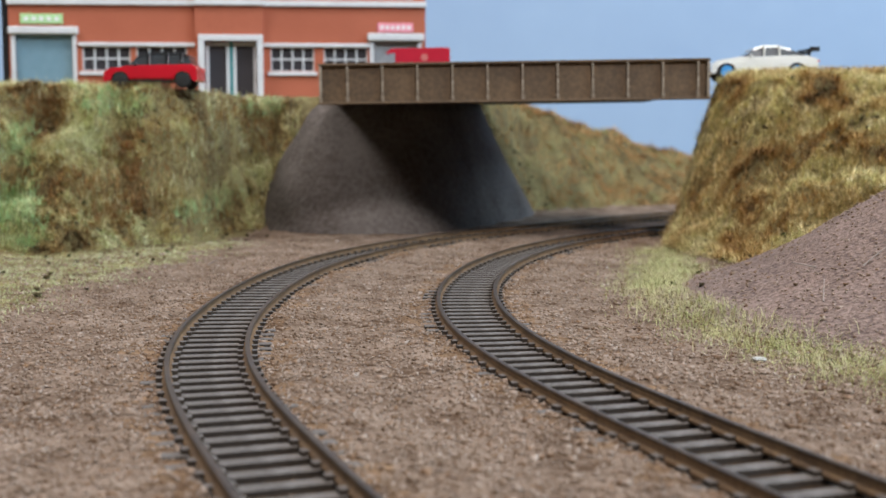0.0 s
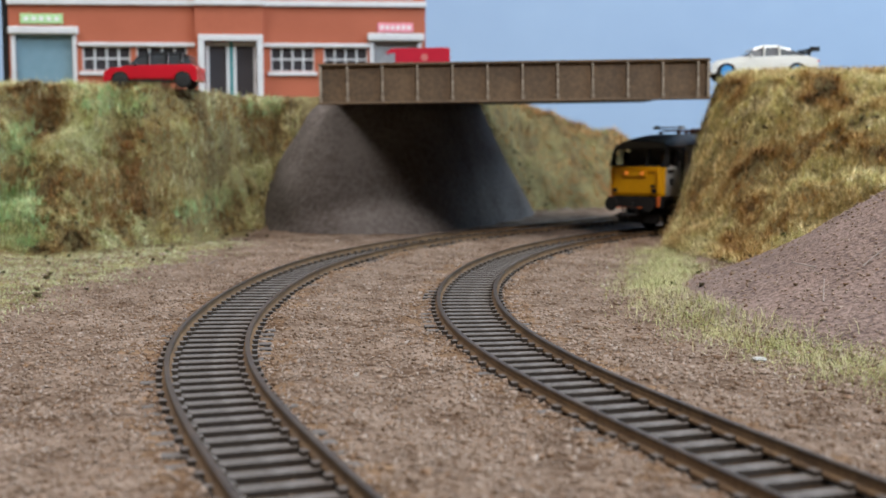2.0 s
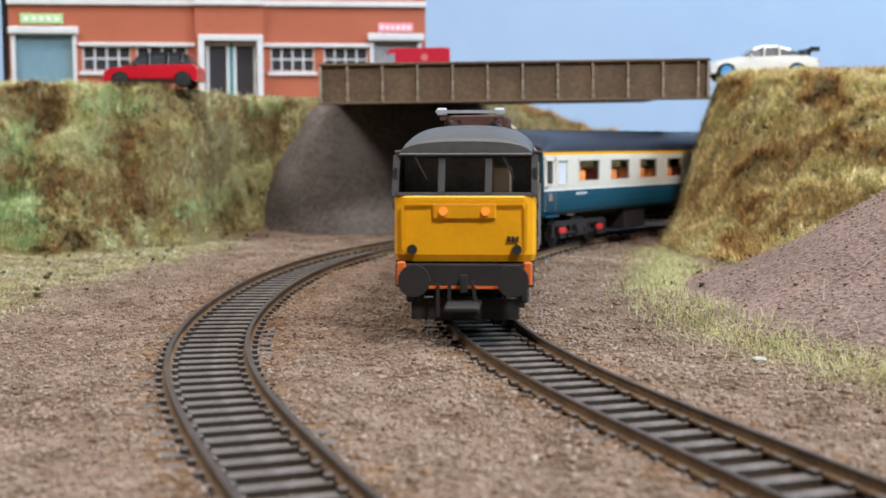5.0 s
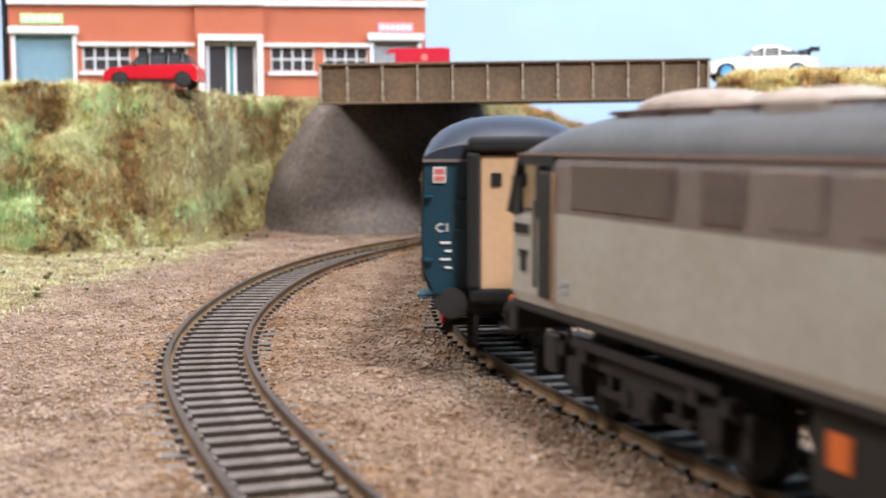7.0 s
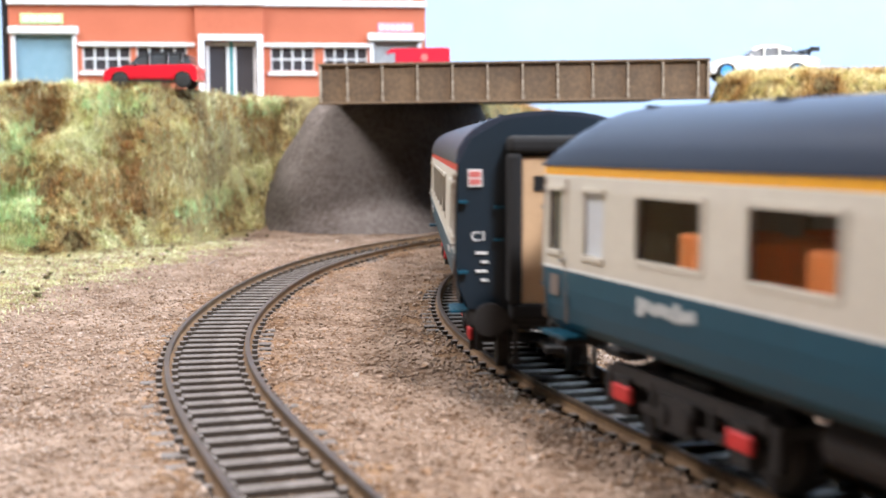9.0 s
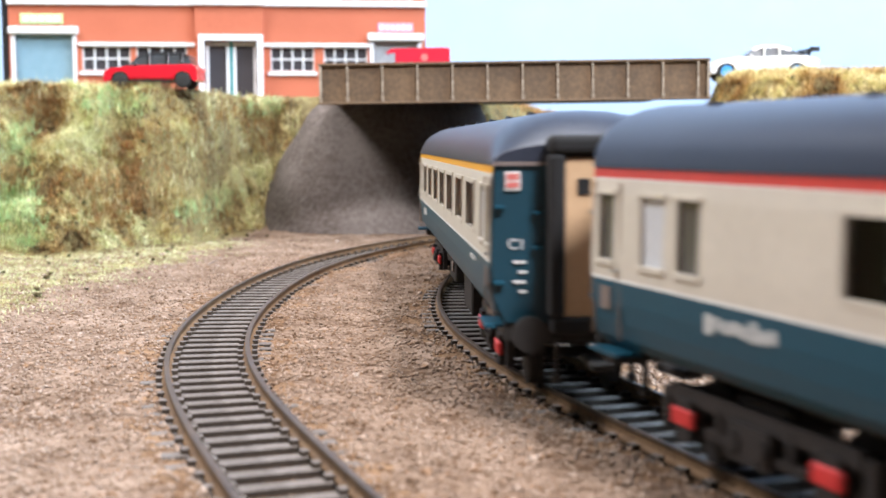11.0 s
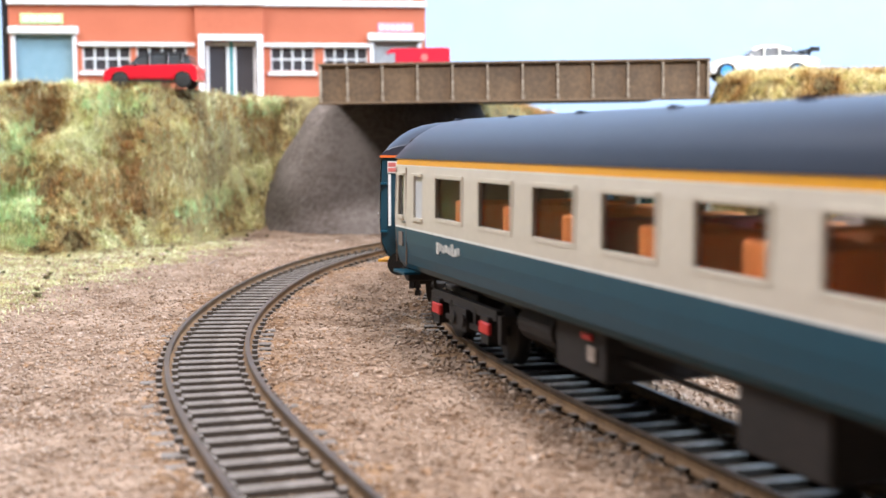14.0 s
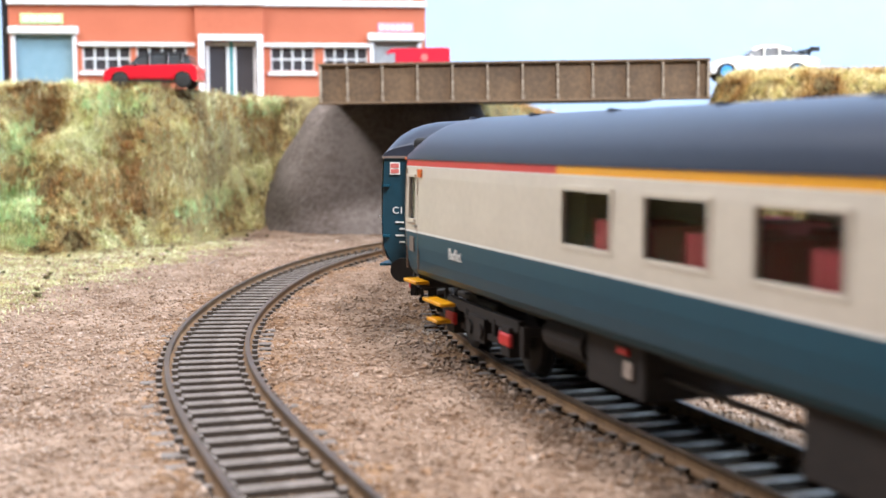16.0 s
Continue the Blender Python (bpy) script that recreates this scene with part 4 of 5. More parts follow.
        part("headstock", box_bm((x - f * 0.0015, 0, 0.0133), (0.0030, 0.0310, 0.0036), 0.0003), M_BLACK, c)
        bm = bmesh.new()
        add_box(bm, (0, 0.0062, 0.0092), (0.0008, 0.0008, 0.0070))
        add_box(bm, (0, 0.0062, 0.0056), (0.0014, 0.0014, 0.0014))
        add_box(bm, (0, -0.0068, 0.0092), (0.0008, 0.0008, 0.0070))
        add_box(bm, (0, -0.0068, 0.0056), (0.0014, 0.0014, 0.0014))
        part("brake_hose", bm, M_BLACK, c, m=pose(x + f * 0.0030, 0, 0))
        part("coupling", box_bm((x + f * 0.0042, 0, 0.0085), (0.0100, 0.0040, 0.0014), 0.0003), M_BLACK, c)
    # lettering on the sides
    for s, turn in ((-1, SIDE_R), (1, SIDE_L)):
        if end_style == "barred":
            lettering(c, "Buffet", Matrix.Translation((s * (0.0365 - half) if s > 0 else 0.0365 - half, s * 0.0181, 0.0222)) @ turn, 0.0034)
        else:
            bars("side_lettering", c, M_LINE, [((0.0355 - half + 0.0021 * i, s * 0.0180, 0.0225 + 0.0003 * (i % 2)), (0.0010 + 0.0003 * (i % 3 == 0), 0.0003, 0.0026 if i in (0, 5) else 0.0016)) for i in range(8)])
        bars("number_panel", c, M_LINE, [((CL - 0.036 - half + 0.0014 * i, s * 0.0180, 0.0236), (0.0008, 0.0003, 0.0009)) for i in range(7)])
        for u in (0.0052, CL - 0.0052):
            bars("class_mark", c, M_MIDGREY, [((u - half, s * 0.0180, 0.0225), (0.0034, 0.0003, 0.0034))])
    # underframe
    for e in (-1, 1):
        bogie(c, e * 0.0895, 0.0335, 0.0060, True)
    for u0, u1, w, z0 in ((0.0915, 0.1125, 0.026, 0.0055), (0.1555, 0.1765, 0.028, 0.0050)):
        part("battery_box", box_bm(((u0 + u1) / 2 - half, 0, (z0 + 0.0150) / 2), (u1 - u0, w, 0.0150 - z0), 0.0004), M_CHASSIS, c, "dark brown underfloor box")
    bm = bmesh.new()
    for s in (-1, 1):
        add_box(bm, (0, s * 0.0095, 0.0132), (0.170, 0.0010, 0.0018))
        add_box(bm, (0, s * 0.0095, 0.0095), (0.050, 0.0008, 0.0008))
    add_box(bm, (0, 0, 0.0150), (CL - 0.006, 0.0290, 0.0012))
    part("underframe", bm, M_BLACK, c)
    bm = bmesh.new()
    for s in (-1, 1):
        disc(bm, (0, s * 0.0090, 0.0105), 0.0036, 0.0170, 16, "X")
        disc(bm, (0, s * 0.0090, 0.0105), 0.0028, 0.0186, 16, "X")
    part("vacuum_tank", bm, M_CHASSIS, c, m=pose(-0.049, 0, 0))
    for s in (-1, 1):
        part("notice_plate", box_bm((-0.0205, s * 0.0134, 0.0100), (0.0030, 0.0004, 0.0026)), M_CANVAS, c)
        part("red_tag", box_bm((-0.0225, s * 0.0134, 0.0128), (0.0036, 0.0005, 0.0010)), M_REDBOX, c)
        if end_style == "barred":
            for x, z, l in ((-half + 0.006, 0.0137, 0.009), (-half + 0.023, 0.0108, 0.013), (-half + 0.023, 0.0068, 0.007), (half - 0.006, 0.0137, 0.009)):
                part("footstep", box_bm((x, s * 0.0172, z), (l, 0.0036, 0.0008), 0.0002), M_YELLOW, c, "yellow footstep")
            part("call_panel", box_bm((0.0115 - half, s * 0.0180, 0.0390), (0.0024, 0.0004, 0.0018)), M_ORANGE, c)
        else:
            for x in (-half + 0.006, half - 0.006):
                part("footstep", box_bm((x, s * 0.0168, 0.0143), (0.010, 0.0040, 0.0006)), M_BLUE, c)
    return c


def loco():
    """Electric locomotive, nose to +x."""
    c = tagged(new("electric_locomotive"), "grey electric locomotive with a yellow warning nose and folded pantograph", "locomotive")
    half = LL / 2
    cab = 0.0215
    W = 0.0174
    Z0, Z1, ZB, ZR = 0.0178, 0.0440, 0.0342, 0.0505
    # flanks between the cabs
    prof = [(Z0, 0.0168, 0), (0.0195, W, 0), (ZB, W, 1), (0.0420, 0.0171, 1), (Z1, 0.0164, 1)]
    bm = bmesh.new()
    shell(bm, half, prof, [-half + cab, half - cab], [], 0.0005, None)
    part("body_side", bm, [M_LIGHTGREY, M_MIDGREY], c, "two-tone grey body side")
    for f in (-1, 1):
        nose = []
        # cab: plan sections from the rear bulkhead to the nose, by height
        bm = bmesh.new()
        secs = [(Z0, half - 0.0008, 0.0166, 0), (0.0195, half, 0.0170, 0), (0.0330, half - 0.0008, 0.0170, 0), (0.0334, half - 0.0012, 0.0169, 2)]
        for (za, xa, wa, ma), (zb, xb, wb, mb) in zip(secs, secs[1:]):
            r = 0.0030
            def outline(x, w, z):
                return [(f * (half - cab), -w, z), (f * (x - r), -w, z), (f * (x - r * 0.3), -w + r * 0.3, z), (f * x, -w + r, z), (f * x, w - r, z), (f * (x - r * 0.3), w - r * 0.3, z), (f * (x - r), w, z), (f * (half - cab), w, z)]
            a = [bm.verts.new(p) for p in outline(xa, wa, za)]
            b = [bm.verts.new(p) for p in outline(xb, wb, zb)]
            for i in range(7):
                fc = bm.faces.new((a[i], a[i + 1], b[i + 1], b[i]))
                fc.material_index = (1 if i in (1, 2, 3, 4, 5) else 0) if ma == 0 else 2
        bmesh.ops.recalc_face_normals(bm, faces=bm.faces[:])
        cabp = part("cab", bm, [M_LIGHTGREY, M_YELLOW, M_BLACK], c, "yellow nose with grey cab sides")
        # windscreen band: dark frame with three panes, raked back
        xb_, xt = half - 0.0012, half - 0.0058
        bm = bmesh.new()
        zc0, zc1 = 0.0334, 0.0430
        rk = lambda z: xb_ + (xt - xb_) * (z - zc0) / (zc1 - zc0)
        posts = [-0.0166, -0.0056, 0.0056, 0.0166]
        def quad(y0, y1, z0, z1, off=0.0):
            vs = [bm.verts.new((f * (rk(z) + off), y, z)) for y, z in ((y0, z0), (y1, z0), (y1, z1), (y0, z1))]
            ws = [bm.verts.new((f * (rk(z) - 0.0010 + off), y, z)) for y, z in ((y0, z0), (y1, z0), (y1, z1), (y0, z1))]
            bm.faces.new(vs)
            bm.faces.new(ws[::-1])
            for i in range(4):
                bm.faces.new((vs[i], vs[(i + 1) % 4], ws[(i + 1) % 4], ws[i]))
        for y in posts:
            quad(y - 0.0008, y + 0.0008, zc0, zc1)
        quad(-0.0166, 0.0166, zc0, zc0 + 0.0008)
        quad(-0.0166, 0.0166, zc1 - 0.0008, zc1)
        bmesh.ops.recalc_face_normals(bm, faces=bm.faces[:])
        fr = part("windscreen_frame", bm, M_BLACK, c, "black windscreen frame")
        for y0, y1 in zip(posts, posts[1:]):
            bm = bmesh.new()
            quad(y0 + 0.0008, y1 - 0.0008, zc0 + 0.0008, zc1 - 0.0008, -0.0004)
            bmesh.ops.recalc_face_normals(bm, faces=bm.faces[:])
            g = part("windscreen", bm, M_GLASS, fr, "clear windscreen")
            g.visible_shadow = False
        for y in (-0.0105, 0.0105):
            bm = bmesh.new()
            add_box(bm, (0, 0, 0), (0.0004, 0.0005, 0.0062), Matrix.Rotation(radians(28), 4, "X"))
            part("wiper", bm, M_BLACK, fr, m=pose(f * (half - 0.0026), y, 0.0400))
        # cab sides above the waist with an opening for the side light and the door
        xs0 = half - cab
        for s in (-1, 1):
            def wall(u0, u1, z0, z1, y=W - 0.0003, t=0.0008):
                part("cab_pillar", box_bm((f * (u0 + u1) / 2, s * (y - t / 2), (z0 + z1) / 2), (abs(u1 - u0), t, z1 - z0)), M_BLACK, c)
            wall(xs0, xs0 + 0.0010, 0.0330, 0.0438)
            wall(xs0 + 0.0062, xs0 + 0.0076, 0.0330, 0.0438)
            wall(half - 0.0066, half - 0.0030, 0.0330, 0.0400)
            wall(xs0, half - 0.0058, 0.0420, 0.0438)
        for s in (-1, 1):
            g = part("cab_window", box_bm((f * (half - 0.0102), s * (W - 0.0010), 0.0380), (0.0082, 0.0003, 0.0080)), M_GLASS, c, "clear cab side window")
            g.visible_shadow = False
            part("cab_door", box_bm((f * (xs0 + 0.0036), s * (W - 0.0004), 0.0302), (0.0052, 0.0010, 0.0215), 0.0003), M_BLACK, c, "black cab door")
            part("door_edge", box_bm((f * (xs0 - 0.0006), s * (W + 0.0000), 0.0300), (0.0006, 0.0007, 0.0220)), M_TAN, c)
            part("handrail", box_bm((f * (xs0 + 0.0068), s * (W + 0.0004), 0.0285), (0.0005, 0.0007, 0.0150)), M_SILVER, c)
            bars("number_bars", cabp, M_BLACK, [((f * (half - 0.0085 + 0.0016 * (i - 1)), s * (W - 0.0002), 0.0308), (0.0011, 0.0006, 0.0017)) for i in range(4)])
            bars("depot_plaque", cabp, M_BLACK, [((f * (half - 0.0085), s * (W - 0.0002), 0.0265), (0.0030, 0.0006, 0.0012)), ((f * (half - 0.0085), s * (W - 0.0002), 0.0250), (0.0016, 0.0006, 0.0034))])
        part("cab_bulkhead", box_bm((f * xs0, 0, 0.0380), (0.0010, 0.0325, 0.0105)), M_CANVAS, c)
        part("cab_desk", box_bm((f * (half - 0.0070), 0, 0.0330), (0.0090, 0.0320, 0.0014)), M_CANVAS, c)
        part("driver_seat", box_bm((f * (half - 0.0150), 0.0085, 0.0365), (0.0020, 0.0050, 0.0075), 0.0006), M_TAN, c)
        # nose fittings
        lp = part("lamp_panel", box_bm((f * (half + 0.0001), 0, 0.0297), (0.0008, 0.0150, 0.0036), 0.0003), M_YELLOW, cabp)
        for y in (-0.0050, 0.0050):
            bm = bmesh.new()
            disc(bm, (f * (half + 0.0008), y, 0.0298), 0.0010, 0.0008, 18, "X")
            part("marker_light", bm, M_LAMP if f > 0 else M_TAGRED, cabp, "amber marker light")
        for y in (-0.0124, 0.0124):
            bm = bmesh.new()
            disc(bm, (f * (half + 0.0004), y, 0.0207), 0.0012, 0.0014, 14, "X")
            part("lamp_bracket", bm, M_BLACK, cabp)
        part("nose_rail", box_bm((f * (half + 0.0006), 0, 0.0322), (0.0006, 0.0290, 0.0005)), M_YELLOW, cabp)
        for y in (-0.0146, 0.0146):
            part("nose_rail", box_bm((f * (half + 0.0006), y, 0.0262), (0.0006, 0.0006, 0.0110)), M_YELLOW, cabp)
        bars("number_bars", cabp, M_BLACK, [((f * (half + 0.0003), 0.0105 + 0.0010 * i, 0.0232), (0.0004, 0.0007, 0.0013)) for i in range(3)])
        # buffer beam
        part("buffer_beam", box_bm((f * (half - 0.0018), 0, 0.0145), (0.0036, 0.0330, 0.0056), 0.0004), M_BLACK, c)
        part("beam_stripe", box_bm((f * (half + 0.0002), 0, 0.0117), (0.0008, 0.0220, 0.0006)), M_ORANGE, c)
        buffers(c, f * half, f, 0.0137, 0.0038)
        for y in (-0.0150, 0.0150):
            part("jumper_cable", box_bm((f * (half + 0.0004), y, 0.0150), (0.0010, 0.0022, 0.0058), 0.0004), M_ORANGE, c, "orange jumper cable")
        bm = bmesh.new()
        for y in (-0.0062, -0.0035, 0.0042):
            add_box(bm, (f * (half + 0.0016), y, 0.0088), (0.0008, 0.0008, 0.0078), Matrix.Rotation(radians(10 * (y > 0)), 4, "X"))
        add_box(bm, (f * (half + 0.0022), 0, 0.0128), (0.0024, 0.0016, 0.0040))
        part("brake_hose", bm, M_BLACK, c)
        part("coupling", box_bm((f * (half + 0.0055), 0, 0.0080), (0.0140, 0.0080, 0.0012), 0.0003), M_BLACK, c)
        part("guard_plate", box_bm((f * (half - 0.0040), 0, 0.0060), (0.0010, 0.0260, 0.0050)), M_CHASSIS, c)
    # roof
    bm = bmesh.new()
    xs = [-half + 0.0052, -half + 0.0085, -half + 0.014, -half + 0.024, -half + 0.034, 0]
    xs = xs + [-x for x in reversed(xs[:-1])]
    rings = []
    for x in xs:
        e = max(0.0, (abs(x) - (half - 0.034)) / (0.034 - 0.0052))
        ring = []
        for i in range(17):
            a = math.pi * i / 16
            cc, sn = math.cos(a), math.sin(a)
            k = 1 - 0.55 * e ** 3
            ring.append(bm.verts.new((x - math.copysign(0.0016 * (1 - sn), x) * 0, (0.0166 - 0.0006 * e) * math.copysign(abs(cc) ** 0.7, cc), 0.0428 + (ZR - 0.0428) * k * sn ** 0.85)))
        rings.append(ring)
    for a, b in zip(rings, rings[1:]):
        for i in range(16):
            bm.faces.new((a[i], b[i], b[i + 1], a[i + 1]))
    bm.faces.new(rings[0])
    bm.faces.new(rings[-1][::-1])
    bmesh.ops.recalc_face_normals(bm, faces=bm.faces[:])
    rf = part("roof", bm, M_ROOFGREY, c, "dark grey roof")
    for p in rf.data.polygons:
        p.use_smooth = len(p.vertices) == 4
    for f in (-1, 1):
        part("roof_visor", box_bm((f * (half - 0.0058), 0, 0.0431), (0.0022, 0.0320, 0.0008), 0.0003), M_ROOFGREY, rf)
    part("gutter", box_bm((0, -0.0168, 0.0439), (LL - 0.012, 0.0006, 0.0005)), M_GUTTER, c, "thin brown gutter line")
    part("gutter", box_bm((0, 0.0168, 0.0439), (LL - 0.012, 0.0006, 0.0005)), M_GUTTER, c, "thin brown gutter line")
    # pantograph, insulators and roof gear
    panto = part("pantograph", bmesh.new(), M_RUST, c, "folded rust-coloured pantograph")
    bm = bmesh.new()
    for s in (-1, 1):
        add_box(bm, (0.050, s * 0.0065, 0.0522), (0.050, 0.0007, 0.0007))
        add_box(bm, (0.050, s * 0.0045, 0.0532), (0.046, 0.0006, 0.0006), Matrix.Rotation(radians(0.8), 4, "Y"))
    for x in (0.028, 0.050, 0.072):
        add_box(bm, (x, 0, 0.0524), (0.0010, 0.0170, 0.0010))
    part("arm", bm, M_RUST, panto)
    bm = bmesh.new()
    for dx in (-0.0022, 0.0022):
        add_box(bm, (0.0790 + dx, 0, 0.0540), (0.0008, 0.0180, 0.0007))
    for s in (-1, 1):
        add_box(bm, (0.0790, s * 0.0075, 0.0537), (0.0054, 0.0018, 0.0010))
        disc(bm, (0.0790, s * 0.0075, 0.0540), 0.0010, 0.0024, 12, "Y")
    part("contact_head", bm, M_SHUTGREY, panto, "pale contact head")
    for x in (0.030, 0.052, 0.078, -0.015, 0.008):
        for s in (-1, 1):
            bm = bmesh.new()
            for k in range(3):
                g = bmesh.ops.create_cone(bm, cap_ends=True, segments=12, radius1=0.0013 - 0.0002 * (k % 2), radius2=0.0009, depth=0.0010, matrix=Matrix.Translation((0, 0, 0.0009 * k)))
            part("insulator", bm, M_RUST, c, m=pose(x, s * 0.0058, 0.0495))
    for x, l, h, m_, y in ((-0.070, 0.028, 0.0066, M_CANVAS, 0.0), (-0.047, 0.013, 0.0054, M_CANVAS, 0.002), (-0.033, 0.011, 0.0048, M_CANVAS, -0.002), (-0.006, 0.018, 0.0060, M_RUST, 0.0), (0.016, 0.014, 0.0055, M_RUST, 0.002), (0.040, 0.012, 0.0050, M_RUST, -0.001)):
        if m_ is M_CANVAS:
            bm = bmesh.new()
            bmesh.ops.create_uvsphere(bm, u_segments=20, v_segments=12, radius=0.5, matrix=Matrix.LocRotScale((x, y, 0.0500 + h * 0.15), None, (l * 1.25, 0.0170, h * 0.95)))
            add_box(bm, (x, y, 0.0502), (l * 1.1, 0.0165, 0.0012))
        else:
            bm = box_bm((x, y, 0.0500 + h / 2 - 0.0012), (l, 0.0150, h), 0.0016, 3)
        part("roof_box", bm, m_, c, "weathered roof equipment cover")
    bm = bmesh.new()
    for s in (-1, 1):
        add_box(bm, (-0.030, s * 0.0090, 0.0506), (0.110, 0.0006, 0.0006))
        for i in range(9):
            add_box(bm, (-0.080 + 0.0125 * i, s * 0.0090, 0.0494), (0.0006, 0.0006, 0.0024))
    part("busbar", bm, M_RUST, c)
    # side details; seen from outside, rear at the lower x
    for s in (-1, 1):
        y = s * (W - 0.0001)
        part("nameplate", box_bm((0.0465, s * (W + 0.0002), 0.0310), (0.0210, 0.0006, 0.0038), 0.0002), M_BLACK, c, "black nameplate")
        if s < 0:
            for gx_, gl in ((-0.066, 0.033), (-0.0375, 0.0105)):
                gr = part("grille", box_bm((gx_, y, 0.0390), (gl, 0.0006, 0.0072)), M_MIDGREY, c, "louvred grille")
                bm = bmesh.new()
                for k in range(10):
                    add_box(bm, (gx_, s * (W + 0.0001), 0.0358 + 0.0007 * k), (gl - 0.0015, 0.0008, 0.00034))
                part("louvre", bm, M_MIDGREY, gr)
            for gx_, gl in ((-0.0215, 0.0110), (0.0180, 0.0560)):
                part("access_panel", box_bm((gx_, s * (W - 0.0001), 0.0390), (gl, 0.0005, 0.0072), 0.0002), M_MIDGREY, c)
            part("warning_label", box_bm((-0.016, s * 0.0146, 0.0108), (0.0042, 0.0004, 0.0042)), M_ORANGE, c, "orange label on the underfloor box")
        else:
            for x in (-0.062, -0.028, 0.024, 0.065):
                part("side_window", box_bm((x, s * (W - 0.00025), 0.0388), (0.0078, 0.0006, 0.0062), 0.0003), M_ROOFGREY, c, "dark body side window")
        if s > 0:
            for z, h, m_ in ((0.0370, 0.0050, M_STRIPERED), (0.0330, 0.0034, M_STRIPE), (0.0298, 0.0034, M_STRIPERED), (0.0250, 0.0056, M_STRIPERED)):
                part("emblem", box_bm((-0.047, s * (W + 0.0001), z), (0.0085, 0.0004, h)), m_, c)
        part("solebar", box_bm((0, s * 0.0160, 0.0172), (LL - 0.004, 0.0010, 0.0014)), M_BLACK, c)
        bars("data_panel", c, M_SHUTGREY, [((-half + cab + 0.0045, y + s * 0.0001, 0.0215 + 0.0012 * k), (0.0032, 0.0004, 0.0007)) for k in range(2)])
    part("frame_floor", box_bm((0, 0, 0.0168), (LL - 0.004, 0.0310, 0.0020)), M_BLACK, c)
    for e in (-1, 1):
        b = bogie(c, e * 0.0650, 0.0430, 0.0076, False)
        bm = bmesh.new()
        for s in (-1, 1):
            for k in (-1, 1):
                for d in (-0.0042, 0.0042):
                    disc(bm, (k * 0.0215 + d, s * 0.0138, 0.0112), 0.0013, 0.0030, 10)
                add_box(bm, (k * 0.0215, s * 0.0142, 0.0078), (0.0052, 0.0012, 0.0046))
            add_box(bm, (0, s * 0.0140, 0.0128), (0.046, 0.0012, 0.0016))
        part("spring_gear", bm, M_CHASSIS, b)
        for s in (-1, 1):
            part("sand_box", box_bm((e * 0.030, s * 0.0142, 0.0098), (0.0055, 0.0022, 0.0070), 0.0005), M_BLACK, b)
    for x, l in ((-0.010, 0.024), (0.017, 0.020)):
        part("battery_box", box_bm((x, 0, 0.0102), (l, 0.0290, 0.0110), 0.0006), M_CHASSIS, c, "dark brown underfloor box")
    part("air_tank", box_bm((0.004, 0, 0.0125), (0.050, 0.0240, 0.0040), 0.001), M_BLACK, c)
    return c


BIG = [0.1305 + 0.0292 * k for k in range(-3, 4)]
SMALL = [(0.0025, 0.0075), (0.2495, 0.2545)]
FROST = [(0.0160, 0.0230), (0.2375, 0.2445)]
first = coach("blue and pale grey saloon coach with orange seats inside", BIG, SMALL, FROST, "yellow", True, False, "plain")
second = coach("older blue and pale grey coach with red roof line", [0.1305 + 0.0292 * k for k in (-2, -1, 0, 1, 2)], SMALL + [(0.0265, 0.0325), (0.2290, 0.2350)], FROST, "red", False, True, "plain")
fifth = coach("blue and pale grey buffet coach with yellow footsteps", BIG[2:], SMALL, [(0.2375, 0.2445)], "buffet", True, True, "barred")
third = copy_thing(first, Matrix())
fourth = copy_thing(first, Matrix())
sixth = copy_thing(first, Matrix())
TRAIN = [(loco(), LL / 2, 0.1295)]
for i, ob in enumerate((first, second, third, fourth, fifth, sixth)):
    TRAIN.append((ob, LL + 0.1525 + 0.2755 * i, 0.186))

# place of the train's nose along the track, by seconds
RUN_T = (0.0, 1.0, 1.5, 2.0, 2.5, 3.0, 3.5, 4.0, 4.2, 6.3, 7.0, 7.5, 8.0, 8.5, 9.0, 11.3, 12.0, 12.5, 13.0, 14.0, 14.5, 15.0, 16.0)
RUN_S = (0.815, 0.722, 0.669, 0.6030, 0.5525, 0.500, 0.437, 0.362, 0.331, 0.045, -0.063, -0.140, -0.212, -0.2875, -0.3625, -0.7000, -0.8015, -0.876, -0.949, -1.0825, -1.159, -1.2325, -1.375)


def nose_at(t):
    """Eased by the mean over a short while, so that the pace has no kinks."""
    return sum(float(np.interp(t + d, RUN_T, RUN_S)) + 0.146 * max(0, t + d - 16) * -1 - 0.083 * min(0, t + d) for d in (-0.3, -0.15, 0, 0.15, 0.3)) / 5


# ---------------------------------------------------------------- room round the layout
room = [("floor", (0.6, -0.3, -0.96), (7.0, 6.0, 0.02), M_SHUTGREY, "plain grey room floor"), ("ceiling", (0.6, -0.3, 1.75), (7.0, 6.0, 0.02), M_WHITE, "plain white room ceiling"),
        ("wall_north", (0.6, 2.7, 0.4), (7.0, 0.02, 2.7), M_WALL, "plain grey room wall"), ("wall_south", (0.6, -3.3, 0.4), (7.0, 0.02, 2.7), M_WALL, "plain grey room wall"),
        ("wall_west", (-2.9, -0.3, 0.4), (0.02, 6.0, 2.7), M_WALL, "plain grey room wall"), ("wall_east", (4.1, -0.3, 0.4), (0.02, 6.0, 2.7), M_WALL, "plain grey room wall")]
for nm, c_, s_, m_, lb in room:
    tagged(part(nm, box_bm(c_, s_), m_), lb, nm.split("_")[0], kind="structure")
board = tagged(new("baseboard"), "timber baseboard that carries the model railway", "baseboard", kind="structure")
